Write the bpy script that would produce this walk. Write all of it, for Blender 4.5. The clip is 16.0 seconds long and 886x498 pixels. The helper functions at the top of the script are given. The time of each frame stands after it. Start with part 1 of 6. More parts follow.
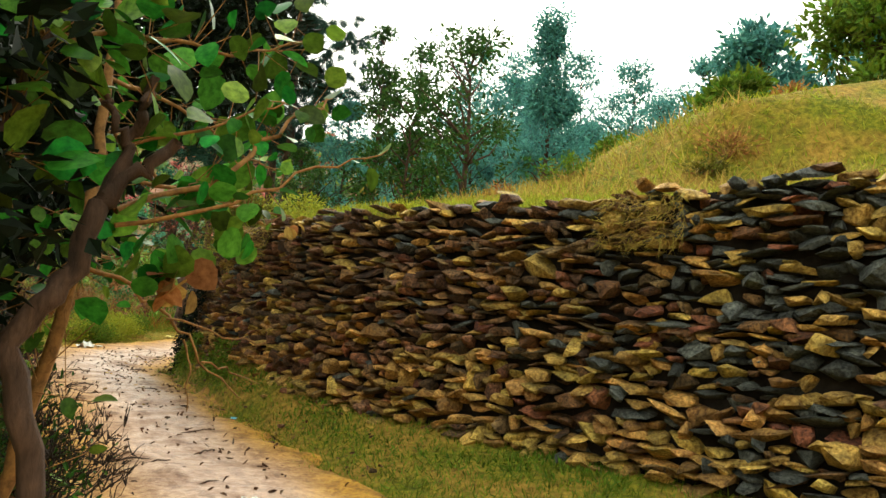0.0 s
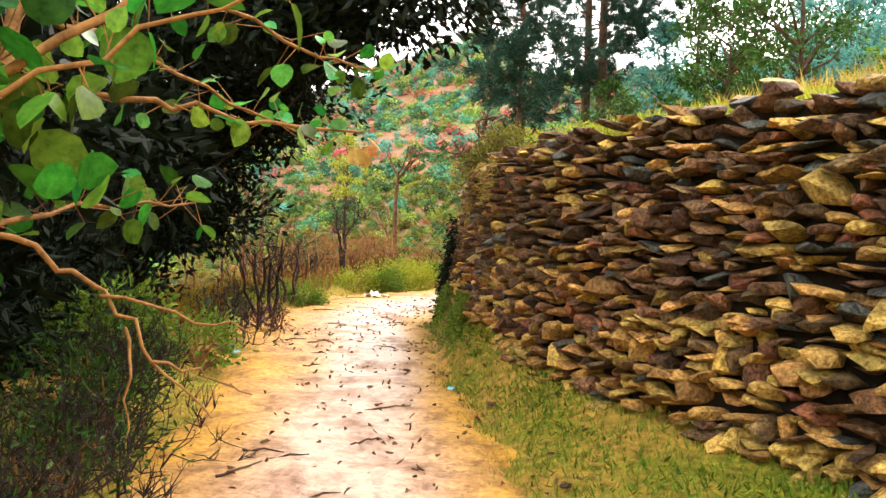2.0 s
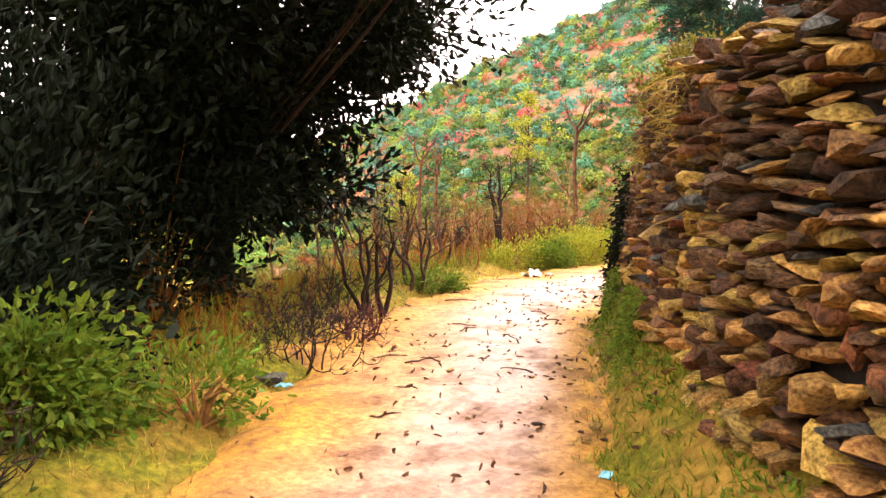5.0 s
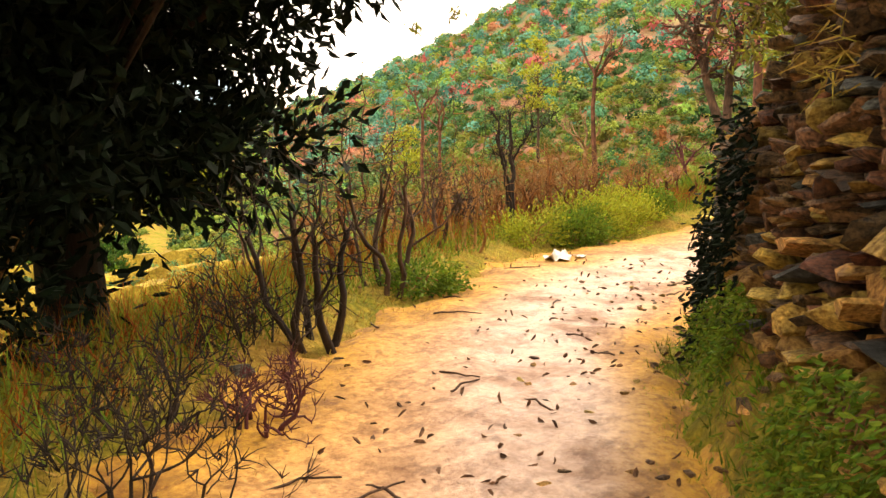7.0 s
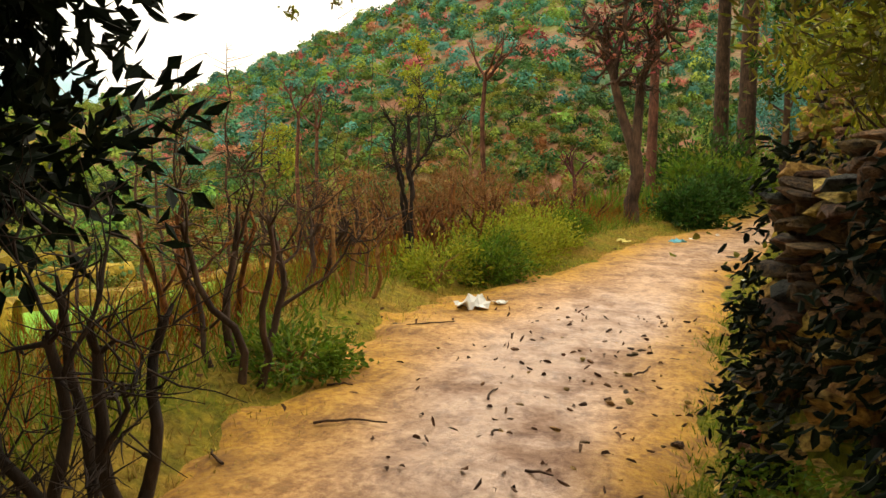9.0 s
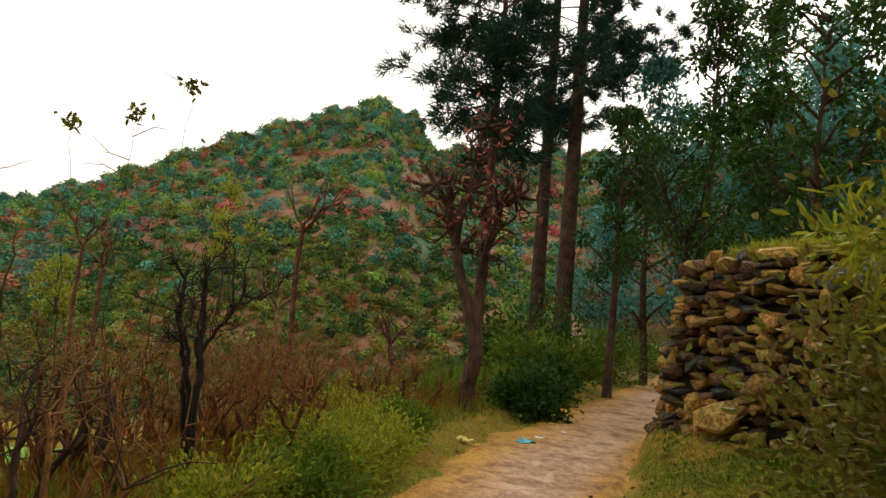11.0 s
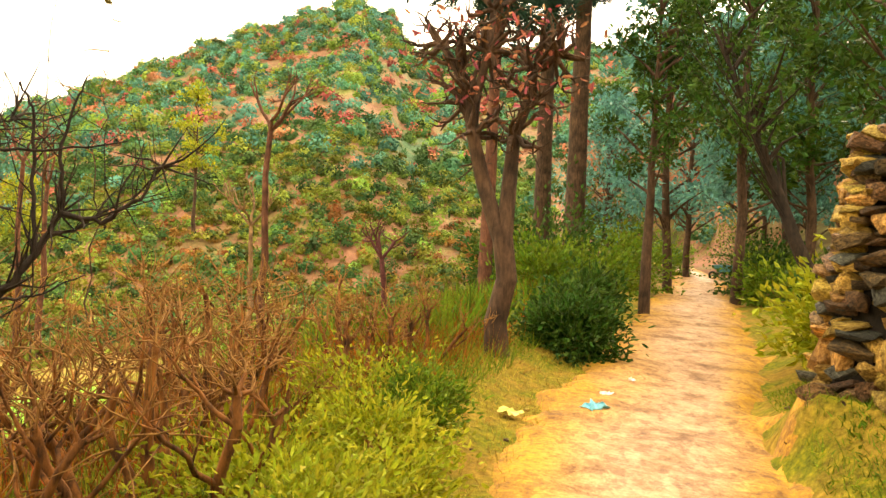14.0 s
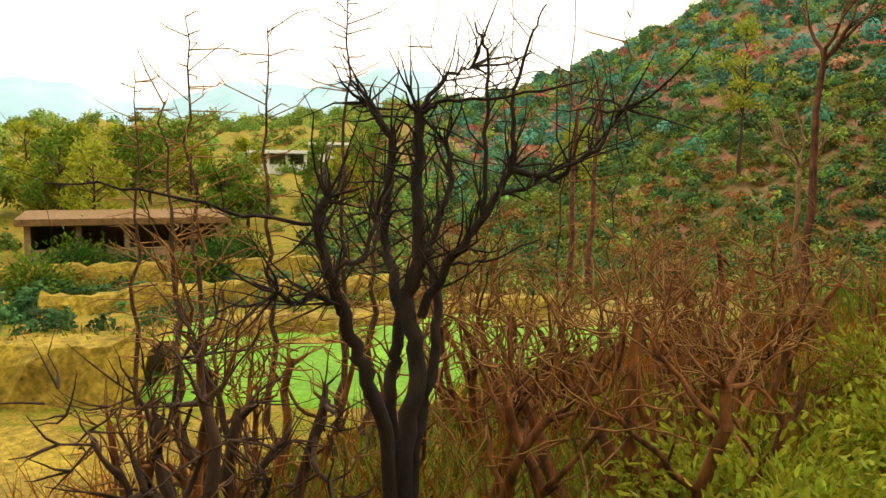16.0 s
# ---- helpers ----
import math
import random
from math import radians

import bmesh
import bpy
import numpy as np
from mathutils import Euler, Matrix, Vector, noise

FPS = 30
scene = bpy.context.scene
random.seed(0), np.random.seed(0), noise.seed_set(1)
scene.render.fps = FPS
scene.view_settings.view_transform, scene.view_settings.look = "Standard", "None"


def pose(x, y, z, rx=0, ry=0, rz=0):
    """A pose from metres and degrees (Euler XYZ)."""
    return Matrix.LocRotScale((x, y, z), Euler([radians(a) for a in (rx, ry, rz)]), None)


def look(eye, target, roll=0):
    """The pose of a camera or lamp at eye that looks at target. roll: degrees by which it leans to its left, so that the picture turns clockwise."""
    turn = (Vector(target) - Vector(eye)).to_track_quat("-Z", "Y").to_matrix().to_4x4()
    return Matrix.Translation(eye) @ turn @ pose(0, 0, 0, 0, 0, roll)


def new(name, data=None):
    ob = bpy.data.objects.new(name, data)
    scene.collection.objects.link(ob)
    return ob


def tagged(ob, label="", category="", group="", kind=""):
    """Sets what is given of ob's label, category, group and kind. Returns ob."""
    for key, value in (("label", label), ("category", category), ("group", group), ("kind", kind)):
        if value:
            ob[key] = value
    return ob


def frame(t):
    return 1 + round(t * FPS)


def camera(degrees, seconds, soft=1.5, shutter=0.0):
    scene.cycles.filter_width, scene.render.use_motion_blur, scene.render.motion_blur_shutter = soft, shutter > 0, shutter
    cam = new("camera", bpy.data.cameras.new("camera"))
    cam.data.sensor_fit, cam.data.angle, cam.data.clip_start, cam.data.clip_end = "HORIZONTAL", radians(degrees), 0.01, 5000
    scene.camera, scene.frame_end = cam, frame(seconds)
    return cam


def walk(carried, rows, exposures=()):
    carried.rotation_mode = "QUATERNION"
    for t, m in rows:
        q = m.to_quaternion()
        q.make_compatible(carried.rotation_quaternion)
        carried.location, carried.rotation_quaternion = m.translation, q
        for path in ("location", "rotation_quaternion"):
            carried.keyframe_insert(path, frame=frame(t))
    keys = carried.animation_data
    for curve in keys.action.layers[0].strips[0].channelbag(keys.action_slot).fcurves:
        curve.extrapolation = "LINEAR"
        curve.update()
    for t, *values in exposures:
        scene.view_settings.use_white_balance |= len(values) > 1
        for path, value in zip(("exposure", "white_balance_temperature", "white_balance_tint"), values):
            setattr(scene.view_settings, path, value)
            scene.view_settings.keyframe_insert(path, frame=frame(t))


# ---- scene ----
cam = camera(57.9, 16.0, soft=1.5)
PATH = [
    (0, (1.893, -8.146, 1.15), (2.035, -6.159, 1.322), 3.6),
    (0.5, (2.17, -7.638, 1.161), (2.194, -5.646, 1.33), 3.5),
    (1, (2.432, -7.256, 1.231), (2.186, -5.273, 1.313), 2.4),
    (1.5, (2.596, -6.738, 1.244), (2.126, -4.795, 1.278), 2.7),
    (2, (2.684, -6.31, 1.266), (2.013, -4.426, 1.249), 2.0),
    (2.5, (2.713, -5.795, 1.287), (1.919, -3.959, 1.254), 1.7),
    (3, (2.606, -5.284, 1.307), (1.743, -3.48, 1.271), 1.4),
    (3.5, (2.503, -4.801, 1.273), (1.524, -3.061, 1.159), 0.0),
    (4, (2.29, -4.344, 1.24), (1.236, -2.652, 1.078), -1.2),
    (4.5, (2.089, -3.89, 1.282), (1.021, -2.206, 1.121), -1.5),
    (5, (1.893, -3.372, 1.321), (0.799, -1.701, 1.204), -0.3),
    (7.5, (-0.067, -0.06, 1.412), (-1.172, 1.586, 1.152), -1.9),
    (8, (-0.367, 0.37, 1.465), (-1.403, 2.058, 1.186), -2.1),
    (10.5, (-1.718, 2.577, 1.593), (-2.242, 4.507, 1.628), 4.6),
    (11, (-1.996, 3.269, 1.677), (-2.395, 5.221, 1.856), 4.9),
    (11.5, (-2.287, 3.863, 1.748), (-2.536, 5.801, 2.176), 5.9),
    (12, (-2.454, 4.453, 1.838), (-2.558, 6.341, 2.488), 7.0),
    (12.5, (-2.646, 5.046, 1.841), (-2.6, 6.939, 2.485), 5.2),
    (13, (-2.823, 5.666, 1.825), (-2.766, 7.652, 2.057), 3.4),
    (13.5, (-2.917, 6.243, 1.76), (-2.986, 8.242, 1.757), 4.0),
    (14, (-3.034, 6.711, 1.757), (-3.382, 8.679, 1.702), 2.5),
    (14.5, (-3.076, 6.987, 1.806), (-3.763, 8.865, 1.76), 1.0),
    (15, (-3.057, 7.191, 1.812), (-4.029, 8.936, 1.706), 1.8),
    (15.5, (-3.064, 7.291, 1.806), (-4.289, 8.859, 1.608), 1.9),
    (16, (-3.142, 7.365, 1.791), (-4.61, 8.702, 1.552), 1.0),
]
EXPOSURE = [(0, 1.3, 6450, 5), (0.6, 1.4, 6450, 6), (1.5, 2.1, 6500, 12), (2.5, 2.3, 6350, 26), (5.2, 2.5, 7100, 36), (7.4, 1.85, 7800, 18), (8.2, 1.5, 7500, 11), (10.3, 0.6, 7000, 18), (10.9, 0.45, 6700, 16), (11.4, -0.35, 6700, 12), (11.9, -0.85, 7400, 3), (12.7, -0.8, 7400, 3), (13.1, -0.1, 8200, 10), (13.5, 1.7, 11500, 18), (14.0, 2.05, 9000, 16), (14.4, 1.4, 7500, 14), (14.9, -0.25, 6100, 12), (15.5, 0.35, 7000, 13), (16, 1.05, 7300, 12)]
walk(cam, [(t, look(eye, target, roll)) for t, eye, target, roll in PATH], EXPOSURE)

# ---- world, sun, exposure ----
world = bpy.data.worlds.new("overcast_sky")
scene.world = world
world.use_nodes = True
wt = world.node_tree
wt.nodes.clear()
sky = wt.nodes.new("ShaderNodeTexSky")
sky.sky_type, sky.sun_disc = "NISHITA", False
sky.sun_elevation, sky.sun_rotation = radians(42), radians(6)
sky.air_density, sky.dust_density = 1.0, 5.0
pale = wt.nodes.new("ShaderNodeHueSaturation")
pale.inputs["Saturation"].default_value, pale.inputs["Value"].default_value = 0.3, 1.0
veil = wt.nodes.new("ShaderNodeMix")
veil.data_type = "RGBA"
veil.inputs["Factor"].default_value = 0.7
veil.inputs["B"].default_value = (10.4, 10.3, 8.6, 1)
backg = wt.nodes.new("ShaderNodeBackground")
backg.inputs["Strength"].default_value = 0.11
wout = wt.nodes.new("ShaderNodeOutputWorld")
wt.links.new(sky.outputs["Color"], pale.inputs["Color"])
wt.links.new(pale.outputs["Color"], veil.inputs["A"])
wt.links.new(veil.outputs["Result"], backg.inputs["Color"])
wt.links.new(backg.outputs[0], wout.inputs["Surface"])
sun = new("sun", bpy.data.lights.new("sun", "SUN"))
sun.data.energy, sun.data.angle, sun.data.color = 0.9, radians(14), (1.0, 0.93, 0.8)
sun.matrix_world = pose(0, 0, 40, 48, 0, 174)


# ---- materials ----
def nodes_of(m):
    m.use_nodes = True
    nt = m.node_tree
    return nt, nt.nodes["Principled BSDF"], nt.nodes["Material Output"]


def ramp(nt, stops, fac):
    r = nt.nodes.new("ShaderNodeValToRGB")
    el = r.color_ramp.elements
    while len(el) < len(stops):
        el.new(0.5)
    for e, (p, c) in zip(el, stops):
        e.position, e.color = p, (*c, 1)
    nt.links.new(fac, r.inputs[0])
    return r.outputs[0]


def tex(nt, scale, detail=6, rough=0.6, kind="ShaderNodeTexNoise", stretch=None):
    co = nt.nodes.new("ShaderNodeTexCoord")
    n = nt.nodes.new(kind)
    n.inputs["Scale"].default_value = scale
    if kind == "ShaderNodeTexNoise":
        n.inputs["Detail"].default_value, n.inputs["Roughness"].default_value = detail, rough
    out = co.outputs["Object"]
    if stretch:
        mp = nt.nodes.new("ShaderNodeMapping")
        mp.inputs["Scale"].default_value = stretch
        nt.links.new(out, mp.inputs[0])
        out = mp.outputs[0]
    nt.links.new(out, n.inputs["Vector"])
    return n


def mixc(nt, a, b, fac, how="MIX"):
    m = nt.nodes.new("ShaderNodeMix")
    m.data_type, m.blend_type = "RGBA", how
    for v, k in ((a, "A"), (b, "B"), (fac, "Factor")):
        s = m.inputs[k]
        if isinstance(v, bpy.types.NodeSocket):
            nt.links.new(v, s)
        elif k == "Factor":
            s.default_value = v
        else:
            s.default_value = (*v, 1)
    return m.outputs["Result"]


def surface(name, fine, coarse=None, scale=8.0, big=0.7, rough=0.9, bump=0.3, dist=0.02, rand="", hue=0.0, spread=0.5, stretch=None, spec=0.3, clear=None):
    """fine: stops of a colour ramp over grain; coarse: a second ramp multiplied in at large scale; rand: island or object."""
    m = bpy.data.materials.new(name)
    nt, bsdf, out = nodes_of(m)
    g = tex(nt, scale, 8, 0.65, stretch=stretch)
    col = ramp(nt, fine, g.outputs["Fac"])
    if coarse:
        c = tex(nt, big, 4, 0.55)
        col = mixc(nt, col, ramp(nt, coarse, c.outputs["Fac"]), 1.0, "MULTIPLY")
    if rand:
        if rand == "island":
            r = nt.nodes.new("ShaderNodeNewGeometry").outputs["Random Per Island"]
        elif rand == "tone":
            ta = nt.nodes.new("ShaderNodeAttribute")
            ta.attribute_name = "tone"
            r = ta.outputs["Fac"]
        else:
            r = nt.nodes.new("ShaderNodeObjectInfo").outputs["Random"]
        hsv = nt.nodes.new("ShaderNodeHueSaturation")
        mr = nt.nodes.new("ShaderNodeMapRange")
        mr.inputs["To Min"].default_value, mr.inputs["To Max"].default_value = 1 - spread, 1 + spread
        nt.links.new(r, mr.inputs[0])
        nt.links.new(mr.outputs[0], hsv.inputs["Value"])
        if hue:
            fr = nt.nodes.new("ShaderNodeMath")
            fr.operation = "MULTIPLY"
            fr.inputs[1].default_value = 7.31
            fr2 = nt.nodes.new("ShaderNodeMath")
            fr2.operation = "FRACT"
            mh = nt.nodes.new("ShaderNodeMapRange")
            mh.inputs["To Min"].default_value, mh.inputs["To Max"].default_value = 0.5 - hue, 0.5 + hue
            nt.links.new(r, fr.inputs[0])
            nt.links.new(fr.outputs[0], fr2.inputs[0])
            nt.links.new(fr2.outputs[0], mh.inputs[0])
            nt.links.new(mh.outputs[0], hsv.inputs["Hue"])
        nt.links.new(col, hsv.inputs["Color"])
        col = hsv.outputs[0]
    nt.links.new(col, bsdf.inputs["Base Color"])
    bsdf.inputs["Roughness"].default_value = rough
    bsdf.inputs["Specular IOR Level"].default_value = spec
    if bump:
        b = nt.nodes.new("ShaderNodeBump")
        b.inputs["Strength"].default_value, b.inputs["Distance"].default_value = bump, dist
        nt.links.new(g.outputs["Fac"], b.inputs["Height"])
        nt.links.new(b.outputs[0], bsdf.inputs["Normal"])
    return m


def leafy(name, dark, light, rough=0.5, through_light=0.35, spread=0.35, hue=0.03, scale=30, rand="island"):
    """A leaf: colour varied leaf by leaf (or bush by bush), with some light passing through it."""
    m = surface(name, ((0.3, dark), (0.7, light)), None, scale, rough=rough, bump=0.15, dist=0.003, rand=rand, hue=hue, spread=spread, spec=0.12)
    nt = m.node_tree
    bsdf, out = nt.nodes["Principled BSDF"], nt.nodes["Material Output"]
    tr = nt.nodes.new("ShaderNodeBsdfTranslucent")
    nt.links.new(bsdf.inputs["Base Color"].links[0].from_socket, tr.inputs["Color"])
    ms = nt.nodes.new("ShaderNodeMixShader")
    ms.inputs[0].default_value = through_light
    nt.links.new(bsdf.outputs[0], ms.inputs[1])
    nt.links.new(tr.outputs[0], ms.inputs[2])
    nt.links.new(ms.outputs[0], out.inputs["Surface"])
    return m


def earth_material():
    """Grassy soil near the walk, scrub and red soil on the far slopes."""
    m = bpy.data.materials.new("earth")
    nt, bsdf, out = nodes_of(m)
    fine, mid, wide = tex(nt, 14, 9, 0.7), tex(nt, 1.3, 6, 0.6), tex(nt, 0.05, 6, 0.62)
    grass = ramp(nt, ((0.32, (0.04, 0.055, 0.004)), (0.5, (0.14, 0.15, 0.01)), (0.68, (0.32, 0.28, 0.02))), fine.outputs["Fac"])
    dry = ramp(nt, ((0.3, (0.13, 0.075, 0.012)), (0.7, (0.45, 0.28, 0.05))), fine.outputs["Fac"])
    near = mixc(nt, grass, dry, ramp(nt, ((0.42, (0, 0, 0)), (0.62, (1, 1, 1))), mid.outputs["Fac"]))
    slope = ramp(nt, ((0.34, (0.05, 0.12, 0.05)), (0.44, (0.15, 0.125, 0.045)), (0.52, (0.25, 0.11, 0.065)), (0.6, (0.18, 0.13, 0.05)), (0.7, (0.2, 0.22, 0.06))), wide.outputs["Fac"])
    slope = mixc(nt, slope, ramp(nt, ((0.3, (0.45, 0.45, 0.45)), (0.7, (1.2, 1.2, 1.2))), mid.outputs["Fac"]), 1.0, "MULTIPLY")
    at = nt.nodes.new("ShaderNodeAttribute")
    at.attribute_name = "distance"
    col = mixc(nt, near, slope, at.outputs["Fac"])
    nt.links.new(col, bsdf.inputs["Base Color"])
    bsdf.inputs["Roughness"].default_value = 0.95
    bsdf.inputs["Specular IOR Level"].default_value = 0.15
    b = nt.nodes.new("ShaderNodeBump")
    b.inputs["Strength"].default_value, b.inputs["Distance"].default_value = 0.8, 0.05
    nt.links.new(fine.outputs["Fac"], b.inputs["Height"])
    nt.links.new(b.outputs[0], bsdf.inputs["Normal"])
    return m


def trail_material():
    """Packed tan dirt, damp and shining in the middle, worn yellow turf at its edges, flecked with trodden debris."""
    m = bpy.data.materials.new("packed_dirt")
    nt, bsdf, out = nodes_of(m)
    fine, mid, fleck = tex(nt, 22, 9, 0.7), tex(nt, 2.2, 7, 0.65), tex(nt, 7.5, 9, 0.75, stretch=(1, 0.6, 1))
    dm = nt.nodes.new("ShaderNodeAttribute")
    dm.attribute_name = "damp"
    ev = nt.nodes.new("ShaderNodeAttribute")
    ev.attribute_name = "verge"
    col = ramp(nt, ((0.3, (0.24, 0.115, 0.04)), (0.5, (0.46, 0.26, 0.1)), (0.7, (0.6, 0.41, 0.19))), fine.outputs["Fac"])
    pale = ramp(nt, ((0.3, (0.3, 0.18, 0.12)), (0.7, (0.58, 0.41, 0.31))), fine.outputs["Fac"])
    col = mixc(nt, col, pale, dm.outputs["Fac"])
    worn = ramp(nt, ((0.3, (0.2, 0.09, 0.008)), (0.5, (0.44, 0.23, 0.014)), (0.7, (0.52, 0.33, 0.025))), fine.outputs["Fac"])
    col = mixc(nt, col, worn, ev.outputs["Fac"])
    col = mixc(nt, col, ramp(nt, ((0.34, (0.55, 0.46, 0.4)), (0.56, (1.1, 1.05, 1.0))), mid.outputs["Fac"]), 1.0, "MULTIPLY")
    col = mixc(nt, col, ramp(nt, ((0.5, (1, 1, 1)), (0.57, (0.45, 0.34, 0.27)), (0.66, (0.22, 0.15, 0.1))), fleck.outputs["Fac"]), 0.6, "MULTIPLY")
    nt.links.new(col, bsdf.inputs["Base Color"])
    wet = nt.nodes.new("ShaderNodeMath")
    wet.operation = "MULTIPLY"
    nt.links.new(dm.outputs["Fac"], wet.inputs[0])
    nt.links.new(ramp(nt, ((0.36, (0, 0, 0)), (0.54, (1, 1, 1))), mid.outputs["Fac"]), wet.inputs[1])
    mr = nt.nodes.new("ShaderNodeMapRange")
    mr.inputs["To Min"].default_value, mr.inputs["To Max"].default_value = 0.85, 0.3
    nt.links.new(wet.outputs[0], mr.inputs[0])
    nt.links.new(mr.outputs[0], bsdf.inputs["Roughness"])
    bsdf.inputs["Specular IOR Level"].default_value = 0.5
    b = nt.nodes.new("ShaderNodeBump")
    b.inputs["Strength"].default_value, b.inputs["Distance"].default_value = 0.7, 0.017
    hsum = nt.nodes.new("ShaderNodeMath")
    hsum.operation = "ADD"
    nt.links.new(fine.outputs["Fac"], hsum.inputs[0])
    nt.links.new(fleck.outputs["Fac"], hsum.inputs[1])
    nt.links.new(hsum.outputs[0], b.inputs["Height"])
    nt.links.new(b.outputs[0], bsdf.inputs["Normal"])
    return m


M_EARTH = earth_material()
M_TRAIL = trail_material()
slate = ((0.3, (0.35, 0.35, 0.36)), (0.7, (1.3, 1.25, 1.15)))
M_STONE = {
    "dark": surface("dark_slate", ((0.36, (0.028, 0.017, 0.01)), (0.62, (0.27, 0.155, 0.075))), slate, 9, 2, 0.75, 1.0, 0.05, "object", 0.02, 0.6),
    "ochre": surface("ochre_stone", ((0.36, (0.2, 0.1, 0.02)), (0.62, (0.7, 0.46, 0.13))), slate, 9, 2, 0.8, 1.0, 0.05, "object", 0.02, 0.45),
    "grey": surface("blue_grey_slate", ((0.36, (0.02, 0.022, 0.019)), (0.62, (0.13, 0.135, 0.115))), slate, 9, 2, 0.7, 1.0, 0.05, "object", 0.01, 0.5),
    "red": surface("rust_red_stone", ((0.36, (0.06, 0.026, 0.014)), (0.62, (0.33, 0.145, 0.062))), slate, 9, 2, 0.8, 1.0, 0.05, "object", 0.02, 0.5),
}
# wall core: deep shade between the stones is put into its colour
M_CORE = surface("shaded_joint_core", ((0.3, (0.005, 0.004, 0.003)), (0.7, (0.02, 0.014, 0.01))), None, 20, rough=1.0, bump=0.6)
M_BARK = surface("dark_bark", ((0.3, (0.025, 0.014, 0.01)), (0.7, (0.13, 0.075, 0.05))), slate, 18, 3, 0.9, 0.8, 0.02, stretch=(1, 1, 0.25))
M_BARK_RED = surface("red_brown_bark", ((0.3, (0.05, 0.02, 0.014)), (0.7, (0.22, 0.09, 0.06))), slate, 18, 3, 0.9, 0.8, 0.02, stretch=(1, 1, 0.25))
M_BARK_PALE = surface("pale_brown_bark", ((0.3, (0.14, 0.08, 0.05)), (0.7, (0.4, 0.24, 0.14))), slate, 20, 3, 0.85, 0.6, 0.01, stretch=(1, 1, 0.3))
M_BARK_BROWN = surface("orange_brown_bark", ((0.36, (0.05, 0.019, 0.007)), (0.64, (0.34, 0.13, 0.035))), slate, 20, 3, 0.88, 0.7, 0.015, stretch=(1, 1, 0.3))
M_BARK_BLACK = surface("blackened_bark", ((0.3, (0.008, 0.006, 0.005)), (0.7, (0.05, 0.032, 0.024))), slate, 18, 3, 0.9, 0.8, 0.02, stretch=(1, 1, 0.25))
M_TWIG = surface("brown_twig", ((0.3, (0.09, 0.04, 0.011)), (0.7, (0.36, 0.175, 0.05))), None, 25, rough=0.85, bump=0.3, dist=0.004)
M_TWIG_RED = surface("purple_red_twig", ((0.3, (0.035, 0.01, 0.012)), (0.7, (0.13, 0.035, 0.035))), None, 25, rough=0.85, bump=0.3, dist=0.004)
M_LEAF = {
    # far darker than real foliage: backlit shade is put into this colour
    "dark": leafy("shade_black_leaf", (0.003, 0.006, 0.003), (0.009, 0.018, 0.008), 0.65, 0.06),
    "round": leafy("bright_round_leaf", (0.022, 0.085, 0.008), (0.1, 0.27, 0.028), 0.4, 0.3, 0.7, 0.06),
    "weed": leafy("weed_leaf", (0.05, 0.1, 0.01), (0.17, 0.26, 0.025), 0.55, 0.35, 0.45, 0.03),
    "lime": leafy("yellow_green_leaf", (0.17, 0.2, 0.015), (0.4, 0.42, 0.04), 0.55, 0.35, 0.4, 0.03),
    "bush": leafy("bush_leaf", (0.012, 0.045, 0.008), (0.06, 0.13, 0.02), 0.5, 0.25, 0.5, 0.03),
    "pine": leafy("pine_needle", (0.008, 0.03, 0.022), (0.03, 0.085, 0.06), 0.6, 0.15, 0.4, 0.03),
    # lightened and blued: haze over the trees is put into the leaf colour
    "teal": leafy("hazy_blue_green_leaf", (0.04, 0.16, 0.15), (0.14, 0.38, 0.33), 0.6, 0.25, 0.4, 0.03),
    "red": leafy("russet_leaf", (0.2, 0.05, 0.045), (0.46, 0.15, 0.11), 0.7, 0.25, 0.4, 0.04),
    "dry": leafy("dry_leaf", (0.2, 0.09, 0.025), (0.5, 0.28, 0.09), 0.8, 0.3, 0.4, 0.03),
    "rust": leafy("rust_brown_stem", (0.12, 0.035, 0.006), (0.4, 0.13, 0.02), 0.8, 0.2, 0.5, 0.03),
    "straw": leafy("straw_grass", (0.22, 0.15, 0.03), (0.5, 0.38, 0.09), 0.7, 0.3, 0.4, 0.03),
    "grass": leafy("grass_blade", (0.07, 0.12, 0.01), (0.22, 0.28, 0.03), 0.6, 0.3, 0.5, 0.04),
    # bluish tint stands for air haze on the hill
    "hill": leafy("hazy_hillside_leaf", (0.02, 0.1, 0.075), (0.06, 0.2, 0.14), 0.6, 0.15, 0.5, 0.04),
    "ivy": leafy("olive_leaf", (0.06, 0.065, 0.01), (0.22, 0.2, 0.03), 0.55, 0.3, 0.5, 0.04),
}

# foliage of far bushes: one tone a bush, colours lightened to paint in haze
M_SCRUB = {
    "bush": leafy("dark_scrub", (0.025, 0.07, 0.025), (0.08, 0.17, 0.05), 0.8, 0.2, 0.5, 0.03, 3, "tone"),
    "hill": leafy("hazy_blue_green_scrub", (0.035, 0.14, 0.095), (0.09, 0.27, 0.18), 0.8, 0.2, 0.55, 0.04, 3, "tone"),
    "weed": leafy("mid_green_scrub", (0.09, 0.16, 0.03), (0.24, 0.34, 0.06), 0.8, 0.2, 0.5, 0.04, 3, "tone"),
    "red": leafy("russet_scrub", (0.26, 0.075, 0.055), (0.5, 0.18, 0.12), 0.85, 0.1, 0.45, 0.03, 3, "tone"),
    "ivy": leafy("olive_scrub", (0.07, 0.09, 0.012), (0.2, 0.22, 0.035), 0.8, 0.2, 0.5, 0.04, 3, "tone"),
    "dry": leafy("rusty_scrub", (0.14, 0.06, 0.015), (0.36, 0.18, 0.05), 0.85, 0.1, 0.4, 0.03, 3, "tone"),
}

